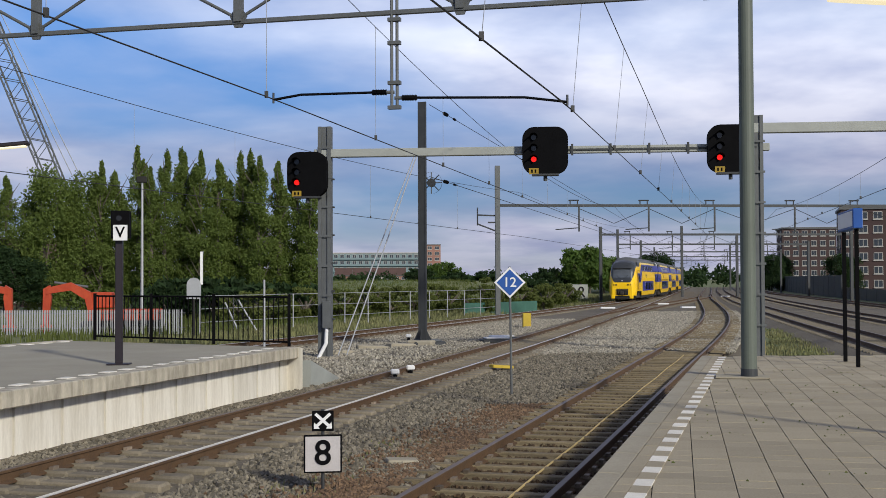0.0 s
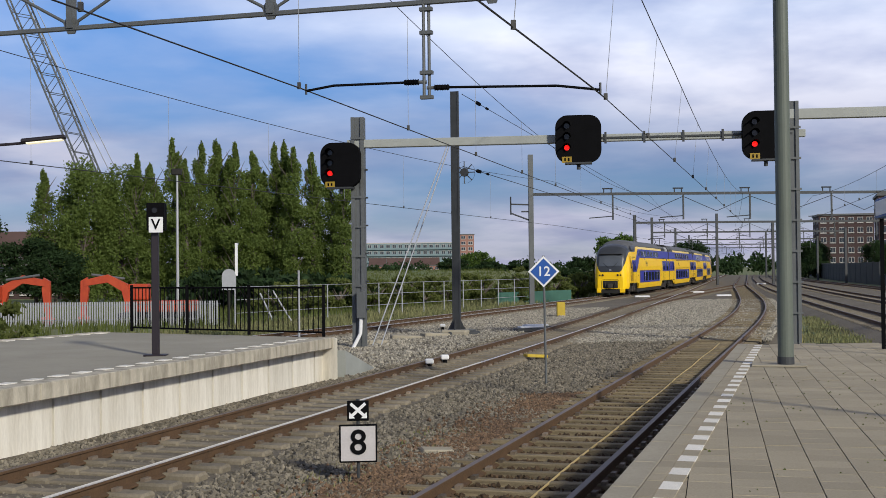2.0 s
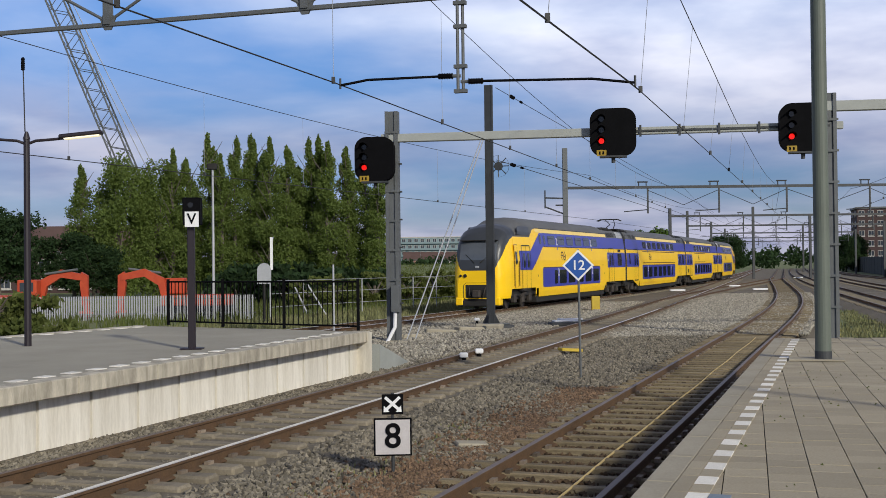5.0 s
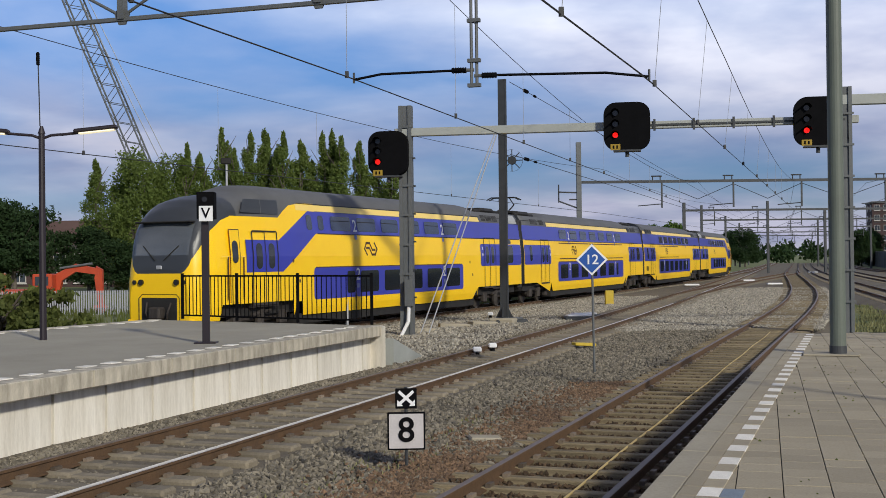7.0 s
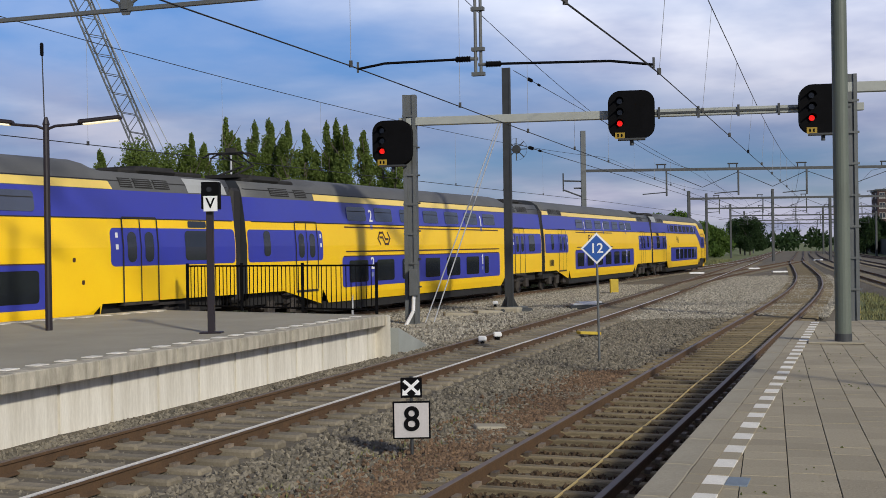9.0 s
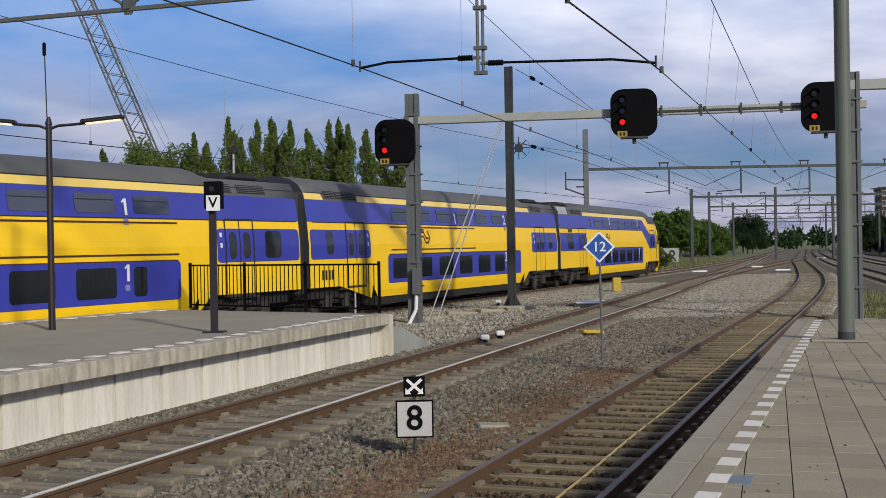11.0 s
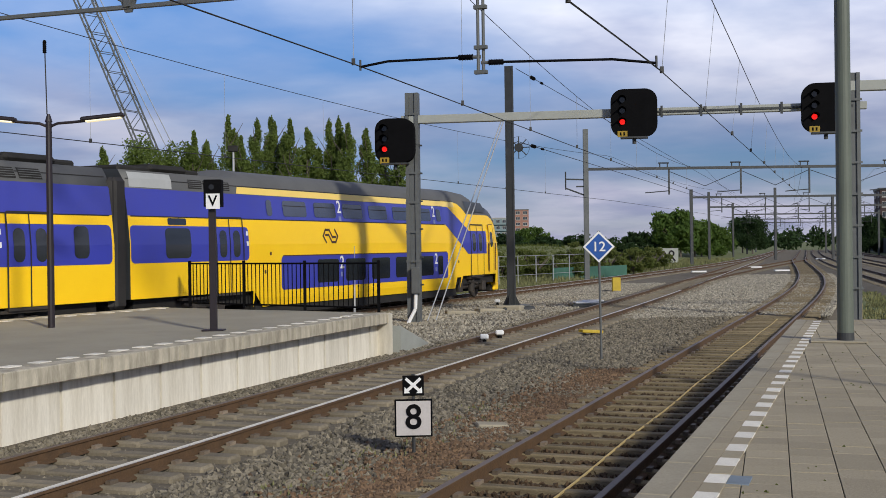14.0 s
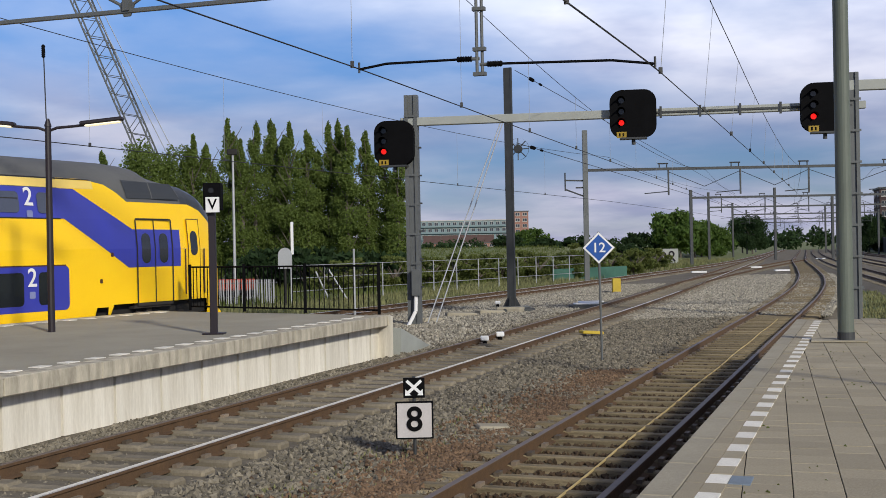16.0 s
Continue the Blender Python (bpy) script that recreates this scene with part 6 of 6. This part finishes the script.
def crane():
    root = empty("crane", pose(0, 0, 0), "tall grey lattice crane boom behind the trees", "crane")
    a, b = Vector((-30.95, 142, 2)), Vector((-51.3, 142, 52))
    d = (b - a).normalized()
    u, v = d.cross(Vector((0, 1, 0))).normalized() * 1.0, Vector((0, 1.0, 0))
    for i, j in ((1, 1), (1, -1), (-1, 1), (-1, -1)):
        part("chord", rod(B(), a + u * i + v * j, b + u * i + v * j, 0.11, n=6), M_STEEL, root)
    n = 42
    for k in range(n):
        p, q = a + (b - a) * k / n, a + (b - a) * (k + 1) / n
        s = 1 if k % 2 else -1
        bm = B()
        for j in (-1, 1):
            rod(bm, p + u * s + v * j, q - u * s + v * j, 0.045, n=4)
            rod(bm, p + u * j + v * s, q + u * j - v * s, 0.045, n=4)
        part("lacing", bm, M_STEEL, root)
    part("mast_base", box(B(), -36, -29, 140, 144, -0.5, 3.0, bevel=0.2), M_UNDER, root)
    for o in (0, 0.9):
        part("hoist_rope", rod(B(), (-32.4 + o, 142, 12), (-48.8 + o, 142, 46), 0.05, n=4), M_WIRELIGHT, root)


crane()


def light_mast(x, y, h, label, head=True):
    root = empty("light_mast", pose(x, y, -0.4), label, "light mast", "light masts")
    part("pole", rod(B(), (0, 0, 0), (0, 0, h), 0.09 if head else 0.045, 0.06 if head else 0.035, 8), M_WIRELIGHT, root)
    if head:
        part("lamp", box(B(), -0.3, 0.25, -0.15, 0.15, h - 0.1, h + 0.25, bevel=0.04), M_UNDER, root)


light_mast(-11.7, 65, 8.2, "slim grey light mast with dark lamp head")
light_mast(-3.1, 40.2, 2.7, "slim grey pole beside the track", False)


def crossing_sign():
    root = empty("rail_signal", pose(-7.3, 53.5, 0.2), "white arched trackside signal board on a dark post", "signal")
    part("post", rod(B(), (0, 0, -0.8), (0, 0, 1.3), 0.05), M_UNDER, root)
    pts = [(-0.32, -0.06, 1.25), (0.32, -0.06, 1.25), (0.32, -0.06, 1.9)] + [(0.32 * math.cos(radians(a)), -0.06, 1.9 + 0.32 * math.sin(radians(a))) for a in (30, 60, 90, 120, 150)] + [(-0.32, -0.06, 1.9)]
    part("board", plate(B(), pts, 0.05, (0, 1, 0)), M_WIRELIGHT, root, "pale arched board")
    part("rod", box(B(), 0.28, 0.4, -0.05, 0.05, 1.9, 3.4), M_SIGNWHITE, root)


crossing_sign()


def block(name, x, y, w, d, h, storeys, bays, wall, label, turn=0.0, win=(0.62, 0.55), trim=None, group=""):
    """A plain building of storeys with a window in every bay of its front."""
    root = empty(name, pose(x, y, -0.5, 0, 0, turn), label, "building", group)
    part("wall", box(B(), -w / 2, w / 2, 0, d, 0, h), wall, root)
    part("roof", box(B(), -w / 2 - 0.3, w / 2 + 0.3, -0.3, d + 0.3, h, h + 0.5), M_PALE if trim else M_ROOF, root)
    bw, sh = w / bays, h / storeys
    pane = bpy.data.meshes.new("window")
    bb = box(B(), -bw * win[0] / 2, bw * win[0] / 2, -0.06, 0.05, -sh * win[1] / 2, sh * win[1] / 2, mat=1)
    for k in (-1, 1):
        box(bb, k * bw * win[0] * 0.235 - bw * win[0] * 0.2, k * bw * win[0] * 0.235 + bw * win[0] * 0.2, -0.10, -0.05, -sh * win[1] * 0.42, sh * win[1] * 0.42)
    box(bb, -bw * win[0] / 2 - 0.1, bw * win[0] / 2 + 0.1, -0.22, 0.03, -sh * win[1] / 2 - 0.18, -sh * win[1] / 2 - 0.02, mat=1)
    bb.to_mesh(pane)
    bb.free()
    pane.materials.append(M_FARGLASS)
    pane.materials.append(M_PALE)
    for s in range(storeys):
        for k in range(bays):
            place("window", pane, root, m=pose(-w / 2 + bw * (k + 0.5), 0, sh * (s + 0.55)))
        if trim:
            part("balcony", box(B(), -w / 2, w / 2, -1.2, 0, sh * s + 0.1, sh * s + 1.15), trim, root)
    n = int(d / 5)
    for s in range(storeys):
        for k in range(n):
            for side in (-1, 1):
                place("window", pane, root, m=pose(side * w / 2, d * (k + 0.5) / n, sh * (s + 0.55), 0, 0, 90 * side))
    return root


block("apartment_block", 5.0, 640, 68, 12, 17.5, 5, 20, M_TEAL, "long distant grey-teal apartment block with balconies", trim=M_TEAL, group="distant blocks")
block("tower_block", 43.5, 640, 8, 14, 22, 7, 2, M_TERRA, "distant terracotta stair tower beside the flats", group="distant blocks")
for k in range(4):
    x = -5 + k * 8.3
    root = block("terraced_house", x, 540, 7.9, 9, 4.6, 2, 3, M_PALE if k % 3 else M_TERRA, "distant terraced house with red tiled roof", group="terraced houses")
    bm = plate(B(), [(-4.1, -0.4, 4.9), (-4.1, 9.4, 4.9), (-4.1, 4.5, 8.6)], 8.2, (1, 0, 0))
    part("tiled_roof", bm, M_REDTILE, root)
for k in range(5):
    root = block("house", -62 + k * 7.5, 135 - k * 2, 7, 8, 4.2, 2, 3, M_BRICK, "brick house with red tiled roof behind trees", group="houses")
    bm = plate(B(), [(-3.7, -0.4, 4.5), (-3.7, 8.4, 4.5), (-3.7, 4.0, 7.6)], 7.4, (1, 0, 0))
    part("tiled_roof", bm, M_REDTILE, root)
block("brick_flats", 130, 323, 15, 14, 17.0, 6, 6, M_BRICK, "dark brown brick apartment block with white windows", turn=-14, group="brick flats")
block("brick_flats", 117.4, 238, 27, 16, 17.6, 6, 9, M_BRICK, "large brown brick apartment block with white windows", turn=-20, group="brick flats")


def barrier():
    root = empty("noise_barrier", pose(0, 0, -0.5), "long dark green-black noise barrier behind the side tracks", "noise barrier")
    y = 60.0
    while y < 320:
        p, q = LINE_F.at_y(y, 6.5), LINE_F.at_y(y + 6, 6.5)
        ln = math.hypot(q[0] - p[0], q[1] - p[1])
        m = Matrix.Translation((p[0], p[1], 0)) @ Matrix.Rotation(math.atan2(q[1] - p[1], q[0] - p[0]), 4, "Z")
        hgt = 3.2 if y > 150 else 1.5
        part("panel", box(B(), 0.08, ln - 0.08, -0.06, 0.06, 0, hgt), M_NOISE, root, m=m)
        part("post", box(B(), -0.08, 0.08, -0.1, 0.1, 0, hgt + 0.1), M_DARKSTEEL, root, m=m)
        y += 6


barrier()
# distant treeline and skyline
rng = random.Random(77)
for nm, y, x0, x1, h, n, mat, lab in (("far_trees", 520, -420, 330, 6.5, 90, M_LEAFC, "distant line of dark trees on the horizon"),
                                      ("far_trees", 380, 92, 330, 7, 40, M_LEAFC, "distant trees beyond the side tracks"),
                                      ("far_trees", 300, -30, 52, 3.2, 34, M_LEAFC, "distant hedge along the field")):
    bm = B()
    for k in range(n):
        x = x0 + (x1 - x0) * (k + rng.random()) / n
        hh = h * rng.uniform(0.6, 1.25)
        leaf_cloud(bm, (x, y + rng.uniform(-6, 6), hh * 0.5 - 0.4), ((x1 - x0) / n * 0.9, 3, hh * 0.62), 240, 0.75, rng, 0.3)
    tagged(part(nm, bm, mat), lab, "trees", kind="stuff")


# ---------------------------------------------------------------- loose ballast stones
def stones(name, n, area, mat, seed, label, size=(0.022, 0.045)):
    rng = random.Random(seed)
    verts, faces = [], []
    base = [(1, 0, 0), (-1, 0, 0), (0, 1, 0), (0, -1, 0), (0, 0, 1), (0, 0, -1)]
    tri = [(0, 2, 4), (2, 1, 4), (1, 3, 4), (3, 0, 4), (2, 0, 5), (1, 2, 5), (3, 1, 5), (0, 3, 5)]
    for _ in range(n):
        p = area(rng)
        if p is None:
            continue
        r = rng.uniform(*size)
        m = Euler((rng.uniform(0, 6), rng.uniform(0, 6), rng.uniform(0, 6))).to_matrix()
        i = len(verts)
        for v in base:
            w = m @ (Vector(v) * r * rng.uniform(0.6, 1.3))
            verts.append((p[0] + w.x, p[1] + w.y, p[2] + w.z))
        faces += [(i + a, i + b, i + c) for a, b, c in tri]
    me = bpy.data.meshes.new(name)
    me.from_pydata(verts, [], faces)
    me.materials.append(mat)
    return tagged(new(name, me), label, "ballast", kind="stuff")


def between(rng):
    # dense close by, thinning out with distance
    y = 8.5 + 34 * rng.random() ** 1.7
    a, b = LINE_B.at_y(y, -2.2)[0], LINE_C.at_y(y, -1.3)[0]
    x = a + (b - a) * rng.random()
    if x > LINE_C.at_y(y, -1.7)[0] and rng.random() < 0.35:
        return None
    low = 0.045 if abs(x - LINE_B.at_y(y)[0]) < 1.45 else 0.0
    return x, y, -0.20 + 0.035 * noise.noise((x * 0.7, y * 0.7, 3)) + 0.012 - low


def beyond(rng):
    y = 26.5 + 45 * rng.random() ** 1.4
    a, b = LINE_A.at_y(y, -2.2)[0], LINE_B.at_y(y, -1.9)[0]
    x = a + (b - a) * rng.random()
    return x, y, -0.185 + 0.035 * noise.noise((x * 0.7, y * 0.7, 3))


def rusty(rng):
    y = 8.5 + 14 * rng.random() ** 1.6
    x = LINE_C.at_y(y, -1.45 - abs(rng.gauss(0, 0.55)))[0]
    return x, y, -0.165


def heap(rng):
    y = 9 + 17 * rng.random()
    o = -1.32 - 0.25 * rng.random()
    x = LINE_B.at_y(y, o)[0]
    return x, y, -0.17 + 0.09 * abs(noise.noise((x * 1.6, y * 1.6, 9))) * rng.random() * 2


stones("ballast_stones", 52000, between, M_STONE, 51, "loose grey-brown crushed stones of the ballast", (0.027, 0.056))
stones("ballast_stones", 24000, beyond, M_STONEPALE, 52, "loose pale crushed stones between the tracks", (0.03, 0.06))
def open_bed(rng):
    y = 38 + 48 * rng.random() ** 1.2
    a, b = LINE_B.at_y(y, 1.0)[0], LINE_C.at_y(y, 1.8)[0]
    x = a + (b - a) * rng.random()
    return x, y, -0.185 + 0.035 * noise.noise((x * 0.7, y * 0.7, 3))


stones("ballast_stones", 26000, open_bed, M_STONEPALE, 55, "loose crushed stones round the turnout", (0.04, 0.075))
def in_track(rng):
    y = 7.5 + 30 * rng.random() ** 1.5
    x, yy, _ = LINE_C.at_y(y, rng.uniform(-1.35, 1.35))
    return x, yy, -0.188


def sandy(rng):
    a, r = rng.uniform(0, 6.28), rng.random() ** 0.6
    x, y = -0.55 + 0.75 * r * math.cos(a) + 0.3 * math.sin(a) * r, 11.35 + 1.0 * r * math.sin(a)
    return x, y, -0.183 + 0.035 * noise.noise((x * 0.7, y * 0.7, 3))


stones("sandy_patch", 6000, sandy, M_SAND, 57, "tan sandy earth among the ballast stones", (0.014, 0.03))
stones("rusty_stones", 14000, in_track, M_RUSTY, 56, "dark rust-brown stones between the timber sleepers")
stones("rusty_stones", 10500, rusty, M_RUSTB, 53, "rust-brown crushed stones beside the old track")
stones("ballast_heap", 12000, heap, M_STONE, 54, "heaped stones along the platform wall", (0.025, 0.05))

# ---------------------------------------------------------------- paving of the near platform
def paving():
    tile = bpy.data.meshes.new("paving_tile")
    bb = box(B(), 0.0035, 0.2965, 0.003, 0.297, -0.04, 0.0, bevel=0.0015)
    bb.to_mesh(tile)
    bb.free()
    dash = tile.copy()
    tile.materials.append(M_TILE)
    dash.materials.append(M_WHITE)
    blue = tile.copy()
    blue.materials.clear()
    blue.materials.append(M_BLUEGREY)
    rng = random.Random(61)
    verts, faces = [], []

    def settle(x, y, h, z, wide, deep):
        return pose(x, y, PT + z + rng.uniform(-0.002, 0.002), rng.uniform(-0.4, 0.4), rng.uniform(-0.4, 0.4), -math.degrees(h)) @ Matrix.Diagonal((wide / 0.3, deep / 0.3, 1, 1))

    def joined(m):
        i = len(verts)
        verts.extend(m @ v.co for v in tile.vertices)
        faces.extend([[i + j for j in p.vertices] for p in tile.polygons])

    # a course along the edge and, beside it, the narrow course with the white marks
    pitch = 0.294
    first = EAST_EDGE.s_at_y(7.543) - pitch / 2
    for row in range(-44, 56):
        s = first + row * pitch
        for k, (a, b) in enumerate(((0.22, 0.34), (0.34, 0.48))):
            x, y, h = EAST_EDGE.at(s, a)
            if y > PEND - 0.32:
                continue
            m = settle(x, y, h, 0.004, b - a, pitch)
            if k == 1 and row % 2 == 0:
                place("white_mark_tile", dash, PLAT_E, m=m)
            elif row >= -2 and row < 30:
                place("paving_tile", tile, PLAT_E, m=m)
            else:
                joined(m)
        if row == 0:
            x, y, h = EAST_EDGE.at(s, 0.482)
            place("paving_tile", blue, PLAT_E, m=settle(x, y, h, 0.005, 0.14, 0.26))
    # the field of large tiles runs a little askew to the edge
    field = Line([(2.109 + 0.285 * (y - 7.069), y) for y in (-60.0, -20.0, 7.069, 40.0)])
    start = field.s_at_y(-12.0)
    count = 0
    for row in range(122):
        for k in range(-14, 30):
            x, y, h = field.at(start + row * 0.3 + (0.15 if k % 2 else 0.0), 0.3 * k)
            cx, cy = x + 0.15 * math.cos(h) + 0.15 * math.sin(h), y + 0.15 * math.cos(h) - 0.15 * math.sin(h)
            inset = (cx - edge_c.at_y(cy)[0]) * 0.9386
            if inset < 0.35 or x + 0.3 > edge_d.at_y(y, -0.2)[0] or y > PEND - 0.32:
                continue
            m = settle(x, y, h, -0.004, 0.3, 0.3)
            if 6.8 < y < 13.5 and x < 0.55 * y and count < 230:
                count += 1
                place("paving_tile", tile, PLAT_E, m=m)
            else:
                joined(m)
    me = bpy.data.meshes.new("paving_tiles")
    me.from_pydata([tuple(v) for v in verts], [], faces)
    me.materials.append(M_TILES)
    ob = new("paving_tiles", me)
    ob.parent = PLAT_E
    tagged(ob, kind="stuff")


paving()


# ---------------------------------------------------------------- tracks
track("track_a", LINE_A, -20, 330, "curving railway track on concrete sleepers that the train uses", M_RAILTOP, part_y=(24, 100))
# only the near rail of track B gets the bright top, for its sheen
TB = track("track_b", LINE_B, -20, 330, "railway track on concrete sleepers beside the island platform", M_RAILWORN, part_y=(5, 90), shine=(M_RAILWORN, M_RAILTOP))
# a white strip on the rail top stands in for its glint
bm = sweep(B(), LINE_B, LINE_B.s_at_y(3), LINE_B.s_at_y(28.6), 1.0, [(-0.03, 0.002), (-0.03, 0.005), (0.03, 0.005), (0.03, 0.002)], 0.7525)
part("rail_paint", bm, M_WHITE, TB, "white strip standing in for the glint along the rail")
track("track_c", LINE_C, -20, 330, "rusty curving railway track on old timber sleepers", M_RAILWORN, wood=True, part_y=(5, 60))
track("track_bc", LINE_BC, 56, 175, "connecting track of the turnout", M_RAILWORN)
for ln in (LINE_D, LINE_E, LINE_F):
    track("track_side", ln, -20, 330, "rusty side track beyond the platform", M_RAILWORN)


motions()
